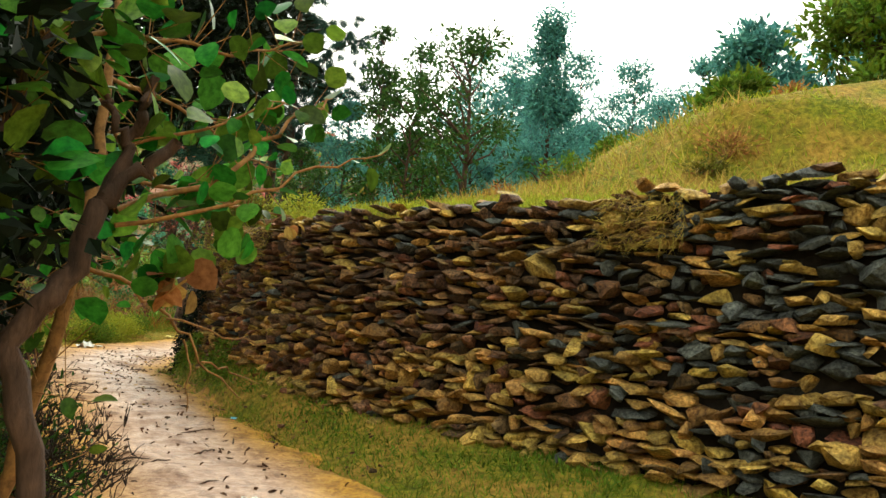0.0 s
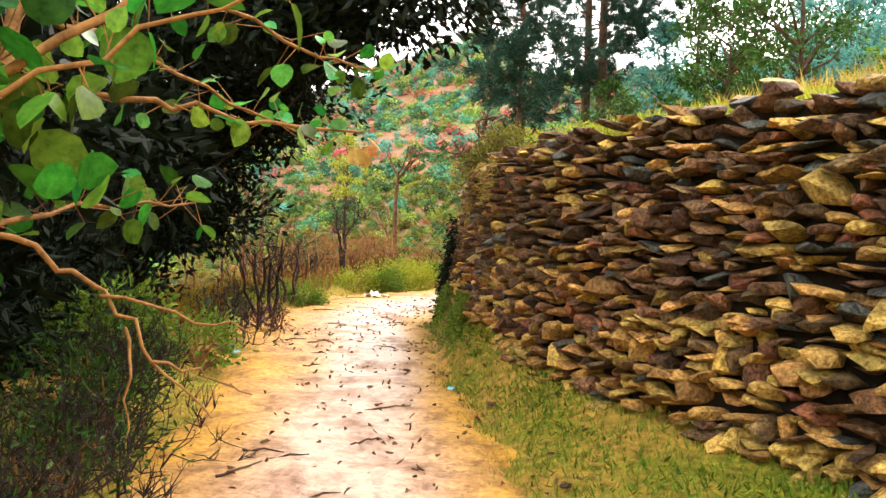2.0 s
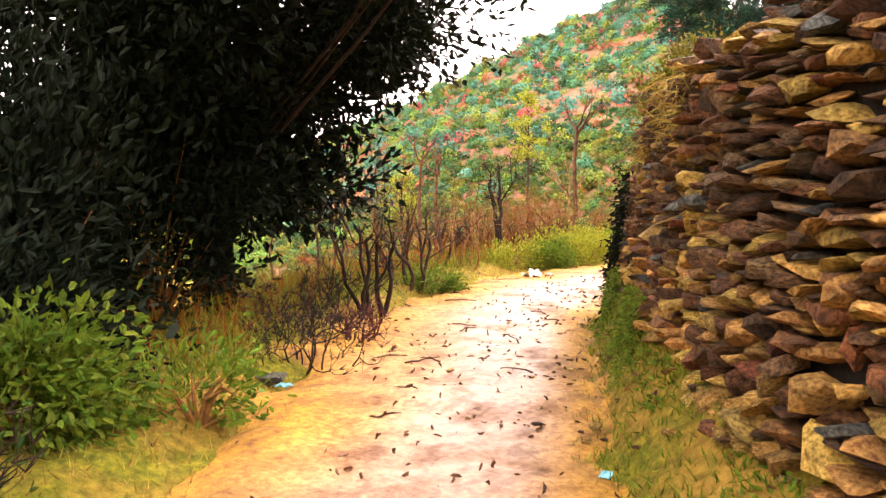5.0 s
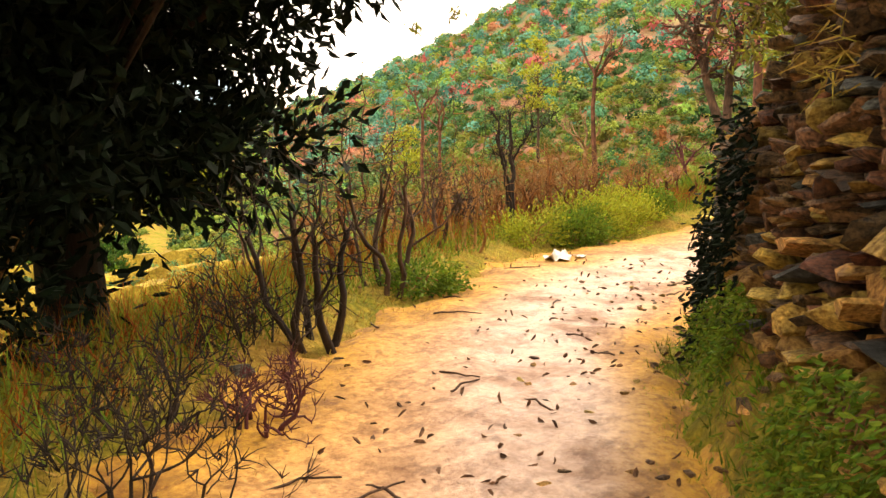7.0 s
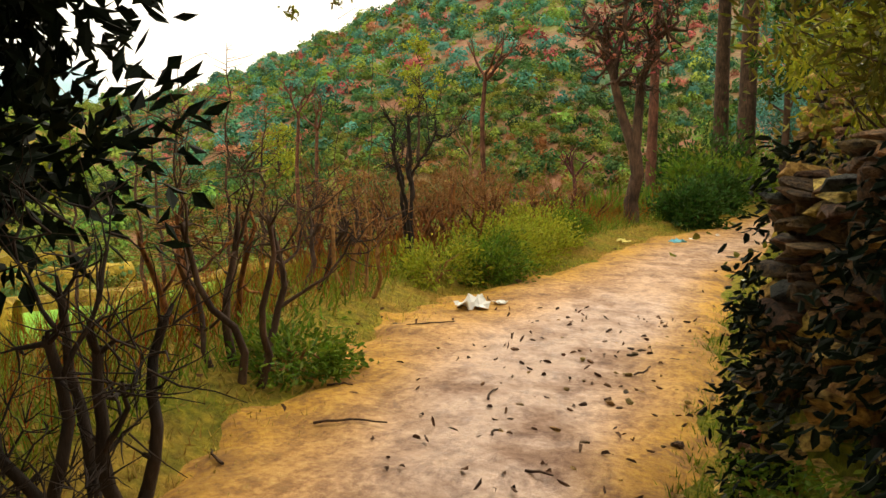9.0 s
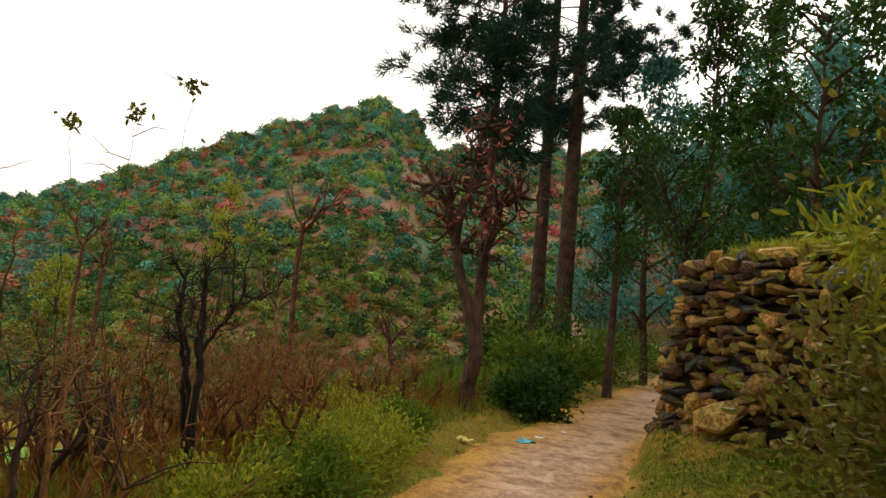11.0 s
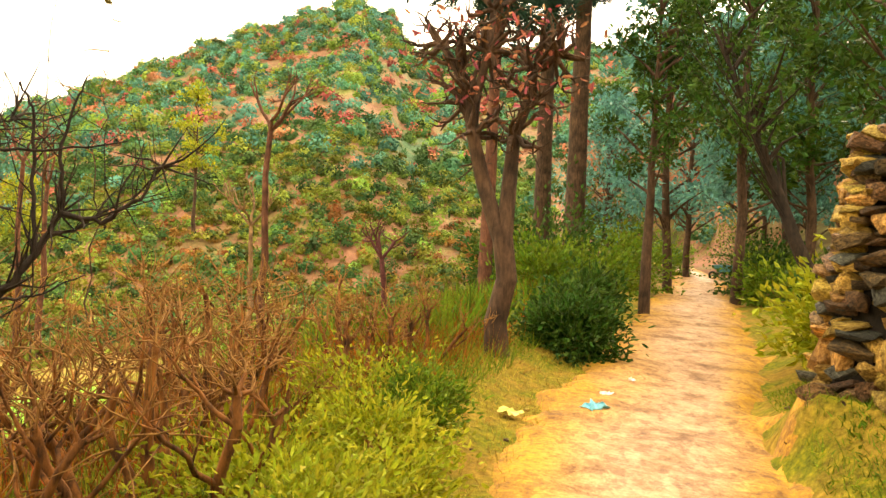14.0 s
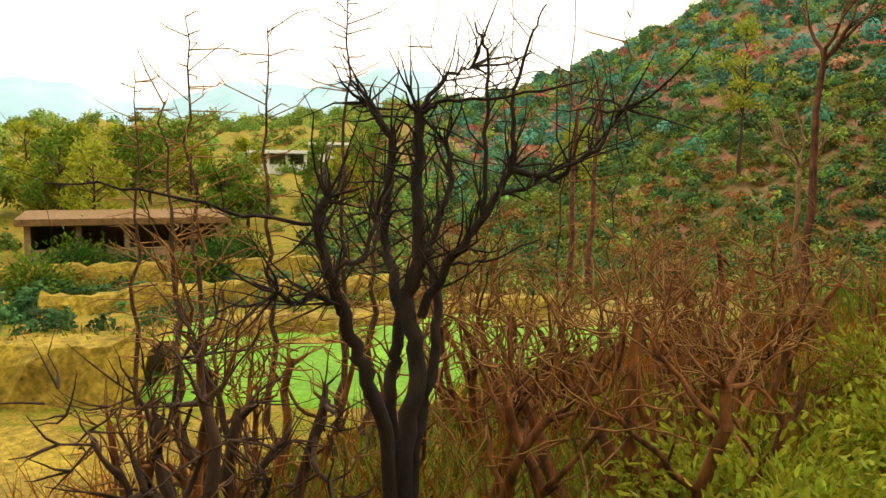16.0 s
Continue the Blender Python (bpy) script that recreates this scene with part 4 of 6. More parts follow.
bush("leafy_bush", on(-3.15, 17.3), (0.62, 0.65, 0.72), M_LEAF["bush"], 5200, 0.1, 0.045, "rounded dark green bush at the path's edge", 82)
bush("leafy_bush", on(-3.0, 20.8), (0.7, 0.8, 0.8), M_LEAF["bush"], 2600, 0.14, 0.06, "smaller dark green bush at the path's edge", 83)
bush("leafy_bush", on(-3.8, 23.0), (1.0, 1.0, 1.1), M_LEAF["weed"], 2800, 0.16, 0.07, "green bush below the pines", 84)
bush("leafy_bush", on(-4.2, 26.5), (1.5, 1.2, 2.2), M_LEAF["bush"], 2800, 0.18, 0.08, "tall dark green bush below the pines", 85)

for k, (x, y, s) in enumerate([(2.0, 29, 1.0), (2.6, 33, 1.3), (-1.8, 30, 1.3), (4.8, 47, 1.6), (0.8, 46, 1.6), (2.6, 25, 1.0), (-3.0, 25.5, 1.1), (-0.8, 58, 2.6), (6.2, 58, 2.6), (-1.6, 55, 2.8)]):
    bush("leafy_bush", on(x, y), (s, s, s * 1.1), M_LEAF["bush"] if k % 2 else M_LEAF["weed"], 2200, 0.16, 0.08, "green bush beside the far path", 860 + k, group="bushes beside the far path")

# bare forked tree on the falling side and thin ones beyond
def fork_tree(x, y, height, fork_z, seed, mat, label, r=0.12):
    rng = np.random.default_rng(seed)
    z0 = ground_at(x, y)
    ob = thing("bare_tree", (x, y, z0), label, "tree", "bare trees on the falling slope")
    segs = []
    h = fork_z - z0
    p = np.array([0.0, 0, -0.2])
    for k in range(6):
        q = np.array([rng.normal() * 0.05, rng.normal() * 0.05, h * (k + 1) / 6])
        segs.append((p, r * (1 - 0.07 * k), q, r * (1 - 0.07 * (k + 1))))
        p = q
    v, f = tubes(segs, 8)
    part("trunk", mesh_of("trunk", v, f, mat, True), ob)
    segs, tips = [], []
    for a in range(4):
        w = a * 1.6 + rng.uniform(-0.4, 0.4)
        grow(rng, p, (0.75 * math.cos(w), 0.75 * math.sin(w), 1), (height - fork_z) * 0.34, r * 0.4, 2, segs, tips, 0.22, (2, 3), 0.6, 0.12, 0.5, 3)
    v, f = tubes(segs, 6)
    part("branch_growth", mesh_of("branch_growth", v, f, mat, True), ob)["kind"] = "stuff"
    return ob


fork_tree(-10.73, 25.2, 6.6, 3.9, 91, M_BARK_RED, "bare forked tree with a thin reddish trunk")
fork_tree(-21, 31, 5.5, 2.6, 92, M_BARK_RED, "thin bare reddish tree")
fork_tree(-22.4, 31.5, 6.2, 3.4, 93, M_BARK_RED, "thin bare reddish tree, leaning")
fork_tree(-8.4, 28, 2.6, 0.8, 94, M_TWIG_RED, "short red bare tree")
fork_tree(-14.5, 33, 4.6, 1.5, 95, M_BARK_PALE, "thin pale bare tree")
crown_tree("yellow_tree", (-41, 55.3, ground_at(-41, 55.3)), 4.5, 0.12, 1.9, M_LEAF["lime"], 1500, 0.3, "small rounded yellow green tree", 97, trunk=0.15)
crown_tree("tree", (-28.8, 56.5, ground_at(-28.8, 56.5)), 9.5, 0.14, 1.7, M_LEAF["lime"], 1500, 0.3, "slim yellow green tree on the hillside", 98, trunk=0.45)

# the walls
WALL_1 = build_first_wall()
WALL_2 = build_second_wall()
for x, y, z, size in ((-0.78, 12.12, 0.92, (0.62, 0.36, 0.36)), (-0.42, 11.5, 1.3, (0.36, 0.34, 0.28)), (0.1, 10.75, 2.35, (0.6, 0.36, 0.26))):
    part("boulder", STONES["ochre" if z < 2 else "grey"][int(z * 7) % 14], WALL_2, "large weathered boulder set in the wall", pose(x, y, z, 4, 5, 127) @ Matrix.Diagonal((*size, 1)))

# overhanging shrubs on the bank between the walls
for k, (x, y, s) in enumerate([(0.3, 7.7, 1.45), (0.9, 8.8, 1.5), (0.7, 6.3, 1.15), (1.9, 7.5, 1.6)]):
    bush("overhanging_shrub", on(x, y), (s, s, s * 1.2), M_LEAF["ivy"], 7500, 0.085, 0.055, "olive green leafy shrub hanging over the bank", 110 + k, clumps=34, group="shrubs on the bank")

for k, (x, y, h) in enumerate([(-0.25, 6.2, 2.5), (0.3, 7.2, 2.7), (-0.3, 5.3, 2.3)]):
    crown_tree("overhanging_tree", on(x, y), h, 0.035, 0.85, M_LEAF["lime" if k < 2 else "ivy"], 5200, 0.085, "slim bushy tree with yellow green leaves hanging over the bank", 116 + k, trunk=0.56, clumps=44, lean=(-0.03, 0.0), shape="leaf")

# big evergreen on the falling side; backlit shade is in its leaf colour
rng = np.random.default_rng(120)
OVERHANG = [(rng.uniform(2.6, 5.2), rng.uniform(-2.6, -0.4), rng.uniform(3.1, 4.6)) for _ in range(26)]
crown_tree("evergreen_tree", on(-4.9, 2.5), 7.2, 0.24, 3.0, M_LEAF["dark"], 95000, 0.145, "large evergreen tree with dense leathery leaves, backlit shade in their near-black colour", 121, trunk=0.17, clumps=190, bark=M_BARK_BLACK, shape="card",
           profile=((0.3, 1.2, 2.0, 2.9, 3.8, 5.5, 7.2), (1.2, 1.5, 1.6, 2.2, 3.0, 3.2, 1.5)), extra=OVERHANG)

# shrubs along the path's outer edge
for k, (x, y, h, n, m) in enumerate([(-3.2, 3.1, 1.5, 5, M_BARK_BLACK), (-3.85, 4.7, 1.35, 5, M_BARK), (-4.6, 5.3, 1.3, 5, M_BARK_BROWN), (-4.5, 7.0, 1.1, 4, M_TWIG), (-5.55, 8.5, 1.15, 3, M_BARK),
                                 (-5.5, 12.1, 1.4, 5, M_BARK_BROWN), (-5.1, 10.9, 1.2, 6, M_BARK_BROWN), (-6.2, 10.6, 1.4, 6, M_BARK_BROWN), (-6.0, 8.6, 1.2, 5, M_BARK_BROWN), (-4.9, 13.2, 1.1, 6, M_BARK_BROWN), (-6.6, 13.0, 1.4, 6, M_BARK_BROWN), (-4.7, 14.8, 1.0, 6, M_BARK_BROWN), (-5.6, 15.2, 1.3, 6, M_BARK_BROWN), (-7.4, 11.6, 1.4, 6, M_BARK_BROWN), (-6.6, 9.4, 1.2, 5, M_BARK_BROWN), (-5.1, 7.0, 1.1, 4, M_BARK)]):
    pollard(on(x, y, -0.03), h, 1300 + k, m, min(n, 5), 0.032, "bare pollarded shrub with crooked dark stems" if m == M_BARK_BLACK else "bare brown pollarded shrub with many stubs and twigs", 0.55, 4)
for k, (x, y, h) in enumerate([(-2.45, 1.85, 0.5)]):
    coppice(on(x, y, -0.03), h, 150 + k, M_TWIG_RED, "low purple red twiggy bush", 9, "red twiggy bushes", depth=2, r=0.014, spread=0.7, name="twiggy_bush", tilt=0.8)
for k, (x, y, h) in enumerate([(-6.12, 10.93, 1.3), (-5.8, 11.28, 1.2), (-5.4, 11.66, 1.25), (-6.67, 11.07, 1.35), (-5.27, 12.53, 1.0)]):
    pollard(on(x, y, -0.03), h, 1420 + k, M_BARK_BROWN, 4, 0.03, "bare orange brown pollarded shrub beside leafy bushes", 0.75, 3)
bush("weed_clump", on(-1.6, -0.5), (0.3, 0.35, 0.55), M_LEAF["weed"], 420, 0.07, 0.03, "yellow green leafy weeds among darker growth", 161, up=0.1)
bush("weed_clump", on(-1.85, -1.3), (0.34, 0.42, 0.6), M_LEAF["weed"], 2600, 0.075, 0.036, "bright green leafy weed clump at the path's edge", 160, up=-0.2)


def build_main_pollard():
    """A close stool of upright crooked limbs with knuckles, stubs, twigs and a few long whips."""
    rng = np.random.default_rng(1137)
    at = np.array(on(-4.88, 8.8))
    ob = thing("pollarded_shrub", tuple(at), "large bare pollarded shrub with thick crooked dark limbs", "shrub", "pollarded shrubs beside the path")
    limbs = [
        ([(-4.92, 8.84, 0.9), (-4.92, 8.89, 1.17), (-4.96, 8.88, 1.34), (-4.95, 8.92, 1.49), (-4.97, 8.93, 1.69), (-4.99, 8.94, 1.91)], 0.031, 0.016),
        ([(-4.92, 8.78, 0.95), (-4.95, 8.71, 1.18), (-4.96, 8.65, 1.33), (-4.96, 8.6, 1.46), (-5.0, 8.58, 1.59), (-4.99, 8.61, 1.66)], 0.023, 0.012),
        ([(-5.02, 8.88, 0.88), (-5.05, 8.89, 1.07), (-5.04, 8.92, 1.23), (-5.1, 8.95, 1.38), (-5.18, 8.96, 1.48), (-5.19, 8.99, 1.68), (-5.2, 9.0, 1.84), (-5.26, 8.96, 1.95)], 0.022, 0.012),
        ([(-4.93, 8.91, 1.3), (-4.86, 8.93, 1.45), (-4.78, 8.96, 1.55), (-4.74, 9.03, 1.67), (-4.72, 9.06, 1.75)], 0.016, 0.009),
        ([(-4.94, 8.9, 0.9), (-4.96, 8.99, 1.13), (-5.01, 9.05, 1.31), (-5.08, 9.07, 1.48), (-5.09, 9.17, 1.68), (-5.12, 9.17, 1.83)], 0.020, 0.009),
        ([(-4.96, 8.65, 1.33), (-4.98, 8.57, 1.4), (-4.97, 8.5, 1.38), (-4.96, 8.44, 1.42)], 0.010, 0.006),
        ([(-4.96, 8.6, 1.46), (-4.94, 8.7, 1.49), (-4.97, 8.77, 1.61)], 0.009, 0.006),
    ]
    whips = [
        ([(-4.72, 9.06, 1.75), (-4.6, 9.11, 1.72), (-4.5, 9.17, 1.81), (-4.46, 9.23, 1.92)], 0.011, 0.003),
        ([(-4.74, 9.03, 1.67), (-4.69, 9.09, 1.7), (-4.61, 9.19, 1.78), (-4.56, 9.28, 2.0)], 0.007, 0.0025),
        ([(-4.76, 8.99, 1.62), (-4.82, 9.06, 1.91), (-4.84, 9.07, 2.09), (-4.87, 9.05, 2.17)], 0.008, 0.003),
        ([(-4.72, 9.06, 1.75), (-4.74, 9.09, 1.97), (-4.72, 9.13, 2.12), (-4.7, 9.17, 2.22)], 0.008, 0.002),
        ([(-4.99, 8.94, 1.91), (-4.99, 9.05, 2.03), (-4.97, 9.14, 2.06)], 0.009, 0.003),
        ([(-4.99, 8.94, 1.91), (-4.9, 8.97, 1.94), (-4.75, 9.07, 1.95), (-4.57, 9.2, 2.0)], 0.007, 0.0025),
        ([(-5.0, 8.58, 1.59), (-5.04, 8.39, 1.62), (-5.13, 8.15, 1.69), (-5.24, 7.96, 1.7)], 0.006, 0.002),
        ([(-4.9, 8.96, 1.46), (-4.81, 9.06, 1.47), (-4.71, 9.19, 1.54)], 0.006, 0.002),
    ]
    for k in (0, 1, 2, 4):
        p = limbs[k][0]
        limbs[k] = ([(at[0] + 0.25 * (p[0][0] - at[0]), at[1] + 0.25 * (p[0][1] - at[1]), at[2] - 0.1)] + p, limbs[k][1] * 1.1, limbs[k][2])
    shoots = []
    for k, (pts, r0, r1) in enumerate(limbs + whips):
        segs = line_tube([np.array(p) - at for p in pts], r0, r1, 5, 1140 + k, 0.005 if r0 > 0.0085 else 0.004)
        v, f = pipe(segs, 8)
        part("limb" if r0 > 0.0085 else "shoot", mesh_of("limb", v, f, M_BARK_BLACK, True), ob)
        for a, ra, b, rb in segs[len(segs) // 2 if len(pts) > 5 else 2:]:
            for _ in range(2 if r0 > 0.0085 else 1):
                e = unit(rng.normal(size=3) + unit(b - a) * 0.6 + [0, 0, 0.25])
                shoots.append((b, e, rng.uniform(0.05, 0.34), min(rb * 0.45, 0.0045)))
        if r0 > 0.0085:
            e = unit(segs[-1][2] - segs[-1][0])
            for _ in range(9):
                shoots.append((segs[-1][2], unit(e + rng.normal(size=3) * 0.8), rng.uniform(0.08, 0.3), 0.005))
    segs = []
    for p, e, l, r in shoots:
        for k in range(4):
            e = unit(e + rng.normal(size=3) * 0.22 + [0, 0, 0.06])
            q = p + e * l / 4
            segs.append((p, r * (1 - 0.2 * k), q, r * (0.8 - 0.2 * k)))
            p = q
    v, f = tubes(segs, 5)
    part("twig_growth", mesh_of("twig_growth", v, f, M_BARK_BLACK, True), ob)["kind"] = "stuff"
    return ob


for k, (x, y, h, r, m) in enumerate([(-5.88, 8.75, 1.15, 0.04, M_BARK), (-4.82, 9.79, 1.25, 0.036, M_BARK_BROWN), (-4.72, 10.3, 1.3, 0.04, M_BARK_BROWN), (-5.3, 9.4, 1.0, 0.03, M_BARK_BROWN)]):
    pollard(on(x, y, -0.03), h, 1160 + k, m, 4, r, "bare pollarded shrub with thick sinuous brown limbs", 0.8, 4)
for k, (x, y, s) in enumerate([(-4.2, 9.3, 0.42), (-4.5, 10.3, 0.45), (-4.2, 11.4, 0.42), (-3.75, 5.0, 0.35), (-4.3, 8.2, 0.4), (-4.6, 12.4, 0.5), (-4.15, 12.2, 0.4), (-4.1, 9.75, 0.5), (-3.95, 10.5, 0.45), (-4.05, 8.9, 0.42)]):
    bush("leafy_bush", on(x, y), (s, s, s), M_LEAF["lime"] if k % 3 else M_LEAF["weed"], 2200, 0.055, 0.024, "yellow green leafy bush along the path's edge", 170 + k, clumps=10, group="leafy bushes along the path")

# undergrowth below the evergreen, shade in its near-black leaves; scrub on the terrace
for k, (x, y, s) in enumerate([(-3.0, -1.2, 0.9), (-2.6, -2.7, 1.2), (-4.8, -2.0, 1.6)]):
    bush("dark_bush", on(x, y), (s, s, s * 1.1), M_LEAF["dark"], 6500, 0.1, 0.045, "dense bush under the evergreen, shade in its near-black leaves", 190 + k, clumps=30, group="dark bushes under the evergreen")
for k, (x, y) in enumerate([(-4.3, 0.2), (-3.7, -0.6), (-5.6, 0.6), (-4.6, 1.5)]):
    bush("dark_bush", on(x, y), (0.9, 0.9, 2.5), M_LEAF["dark"], 5000, 0.12, 0.055, "tall bush filling in the shade below the evergreen with near-black leaves", 197 + k, clumps=40, group="dark bushes under the evergreen")
rng = np.random.default_rng(195)
for k in range(26):
    y = rng.uniform(-2, 10)
    x = float(bank_x(y)) + rng.uniform(3.2, 9.0)
    s = rng.uniform(0.16, 0.42)
    kind = ("ivy", "dry", "weed", "straw")[k % 4]
    bush("terrace_shrub", on(x, y), (s, s, s * 0.8), M_LEAF[kind], 500, 0.07, 0.025, {"ivy": "low olive shrub on the grassy terrace", "dry": "low brown withered shrub on the grassy terrace", "weed": "low green shrub on the grassy terrace", "straw": "straw yellow grass tussock on the terrace"}[kind], 900 + k, clumps=10, group="scrub on the terrace")

# trees along the valley floor
rng = np.random.default_rng(950)
for k in range(22):
    bear, r = radians(rng.uniform(50, 82)), rng.uniform(52, 80)
    x, y = -2 - math.sin(bear) * r, 4 + math.cos(bear) * r
    kind = ("weed", "lime", "lime", "weed")[k % 4]
    crown_tree("valley_tree", on(x, y), rng.uniform(3.6, 6.2), 0.14, rng.uniform(1.6, 2.5), M_LEAF[kind], 1500, 0.42, {"weed": "rounded mid green tree on the valley floor", "bush": "darker green tree on the valley floor", "lime": "pale yellow green tree on the valley floor"}[kind], 951 + k, trunk=0.2, clumps=26)


# ---- broad-leaved tree close to the start ----
def line_tube(pts, r0, r1, sub=4, seed=0, rough=0.012):
    """Segments of a limb through the points, a little crooked."""
    rng = np.random.default_rng(seed)
    pts = np.array(pts, float)
    s = np.linspace(0, len(pts) - 1, sub * (len(pts) - 1) + 1)
    c = np.stack([np.interp(s, np.arange(len(pts)), pts[:, k]) for k in range(3)], 1)
    c[1:-1] += rng.normal(size=(len(c) - 2, 3)) * rough
    r = np.linspace(r0, r1, len(c))
    return [(c[k], r[k], c[k + 1], r[k + 1]) for k in range(len(c) - 1)]


def leaf_spray(rng, pts, n, reach, size):
    """Round leaves on short stalks along a twig through pts."""
    pts = np.array(pts, float)
    s = rng.uniform(0.15, len(pts) - 1, n)
    p = np.stack([np.interp(s, np.arange(len(pts)), pts[:, k]) for k in range(3)], 1)
    d = unit(rng.normal(size=(n, 3)) + [0, 0, 0.1])
    q = p + d * rng.uniform(0.3, 1.0, (n, 1)) * reach
    v, f = round_leaves(rng, q, size, out=d)
    stalk = [(a, 0.0025, b, 0.0018) for a, b in zip(p, q)]
    return v, f, stalk


def build_round_leaf_tree():
    rng = np.random.default_rng(201)
    z0 = ground_at(0.78, -5.5)
    ob = thing("broadleaf_tree", (0.78, -5.5, z0), "young tree with broad round bright green leaves and cut brown limbs", "tree")
    off = np.array([0.78, -5.5, z0])
    limbs = [
        ([(0.8, -5.5, z0 - 0.1), (0.83, -5.45, 0.52), (0.72, -5.5, 1.0), (0.85, -5.44, 1.19), (0.93, -5.41, 1.46)], 0.045, 0.036, M_BARK),
        ([(0.93, -5.41, 1.46), (1.01, -5.38, 1.66), (1.03, -5.37, 1.78), (1.06, -5.36, 1.92)], 0.03, 0.016, M_BARK),
        ([(0.93, -5.41, 1.46), (1.05, -5.37, 1.6), (1.15, -5.35, 1.7)], 0.03, 0.02, M_BARK),
        ([(1.01, -5.38, 1.66), (0.96, -5.42, 1.74), (0.93, -5.45, 1.82)], 0.018, 0.012, M_BARK),
        ([(0.55, -5.6, 1.3), (0.64, -5.53, 1.64), (0.72, -5.49, 2.0), (0.8, -5.4, 2.5)], 0.024, 0.015, M_BARK),
        ([(0.6, -5.55, z0), (0.55, -5.6, 0.7), (0.55, -5.6, 1.3)], 0.026, 0.024, M_BARK),
        ([(0.4, -4.9, z0), (0.5, -4.8, 0.6), (0.6, -4.7, 1.2), (0.55, -4.4, 1.9), (0.5, -4.2, 2.6)], 0.035, 0.02, M_TWIG),
        ([(0.95, -5.3, 1.45), (1.26, -4.9, 1.7), (1.4, -4.56, 1.98), (1.55, -4.2, 2.2)], 0.014, 0.005, M_TWIG),
        ([(0.55, -4.4, 1.7), (0.8, -4.05, 1.72), (1.02, -3.86, 1.69), (1.34, -3.5, 1.68)], 0.013, 0.005, M_TWIG),
        ([(0.6, -4.7, 1.3), (0.8, -4.5, 1.2), (0.92, -4.4, 1.07), (1.08, -4.35, 0.88), (1.26, -4.3, 0.72)], 0.011, 0.003, M_TWIG),
        ([(0.92, -4.4, 1.07), (1.15, -4.25, 1.0), (1.36, -4.15, 0.98)], 0.006, 0.002, M_TWIG),
        ([(1.0, -4.38, 0.98), (1.04, -4.4, 0.82), (1.05, -4.42, 0.66)], 0.006, 0.002, M_TWIG),
        ([(1.08, -4.35, 0.88), (1.22, -4.25, 0.82), (1.33, -4.2, 0.78)], 0.005, 0.002, M_TWIG),
        ([(0.95, -5.3, 1.4), (1.3, -5.1, 1.52), (1.6, -4.9, 1.72), (1.85, -4.8, 1.82)], 0.009, 0.003, M_TWIG),
        ([(1.0, -5.35, 1.68), (1.25, -5.2, 1.8), (1.5, -5.1, 1.95)], 0.007, 0.003, M_TWIG),
        ([(0.5, -4.3, 2.2), (0.75, -3.8, 2.2), (1.0, -3.3, 2.05), (1.2, -2.95, 2.0)], 0.013, 0.004, M_TWIG),
        ([(0.5, -4.3, 2.0), (0.4, -3.6, 2.0), (0.5, -3.0, 1.85), (0.7, -2.5, 1.75)], 0.013, 0.004, M_TWIG),
        ([(0.6, -4.7, 1.2), (0.45, -4.0, 1.35), (0.5, -3.4, 1.4)], 0.012, 0.004, M_TWIG),
        ([(0.72, -5.49, 2.0), (0.95, -5.1, 2.15), (1.2, -4.8, 2.2), (1.5, -4.6, 2.35)], 0.012, 0.004, M_TWIG),
    ]
    for k, (pts, r0, r1, m) in enumerate(limbs):
        segs = line_tube([np.array(p) - off for p in pts], r0, r1, 4, 300 + k)
        v, f = pipe(segs, 8)
        part("limb", mesh_of("limb", v, f, m, True), ob)
    sprays = [(7, 44, 0.13, 0.12), (8, 20, 0.1, 0.09), (13, 12, 0.08, 0.1), (14, 14, 0.12, 0.11), (15, 40, 0.15, 0.09), (16, 40, 0.16, 0.09), (17, 34, 0.18, 0.095), (18, 60, 0.26, 0.14), (4, 52, 0.4, 0.14), (6, 65, 0.42, 0.1), (1, 12, 0.16, 0.11)]
    vs, fs, stalks, base = [], [], [], 0
    for k, n, reach, size in sprays:
        v, f, st = leaf_spray(rng, [np.array(p) - off for p in limbs[k][0]], n, reach, size)
        vs.append(v)
        fs.append(f + base)
        base += len(v)
        stalks += st
    cl = np.array([(1.28, -5.0, 1.5), (1.2, -5.1, 1.42), (1.05, -5.2, 1.3), (0.95, -5.3, 1.25)])
    pts = np.repeat(cl, 7, 0) + rng.normal(size=(28, 3)) * 0.09 - off
    v, f = round_leaves(rng, pts, 0.12)
    vs.append(v)
    fs.append(f + base)
    part("foliage", mesh_of("foliage", np.concatenate(vs), np.concatenate(fs), M_LEAF["round"], True), ob)
    v, f = tubes(stalks, 4)
    part("stalk_growth", mesh_of("stalk_growth", v, f, M_TWIG, True), ob)["kind"] = "stuff"
    pts = np.array([1.14, -5.16, 1.2]) - off + rng.normal(size=(16, 3)) * [0.03, 0.03, 0.05]
    v, f = round_leaves(rng, pts, 0.13)
    part("dead_leaf", mesh_of("dead_leaf", v, f, M_LEAF["dry"], True), ob, "bunch of curled dry brown leaves")["kind"] = "stuff"
    pts = np.array([1.33, -3.5, 1.6]) - off + rng.normal(size=(4, 3)) * 0.03
    v, f = round_leaves(rng, pts, 0.09)
    part("withered_leaf", mesh_of("withered_leaf", v, f, M_LEAF["dry"], True), ob, "withered orange leaf")
    return ob


build_round_leaf_tree()
build_main_pollard()
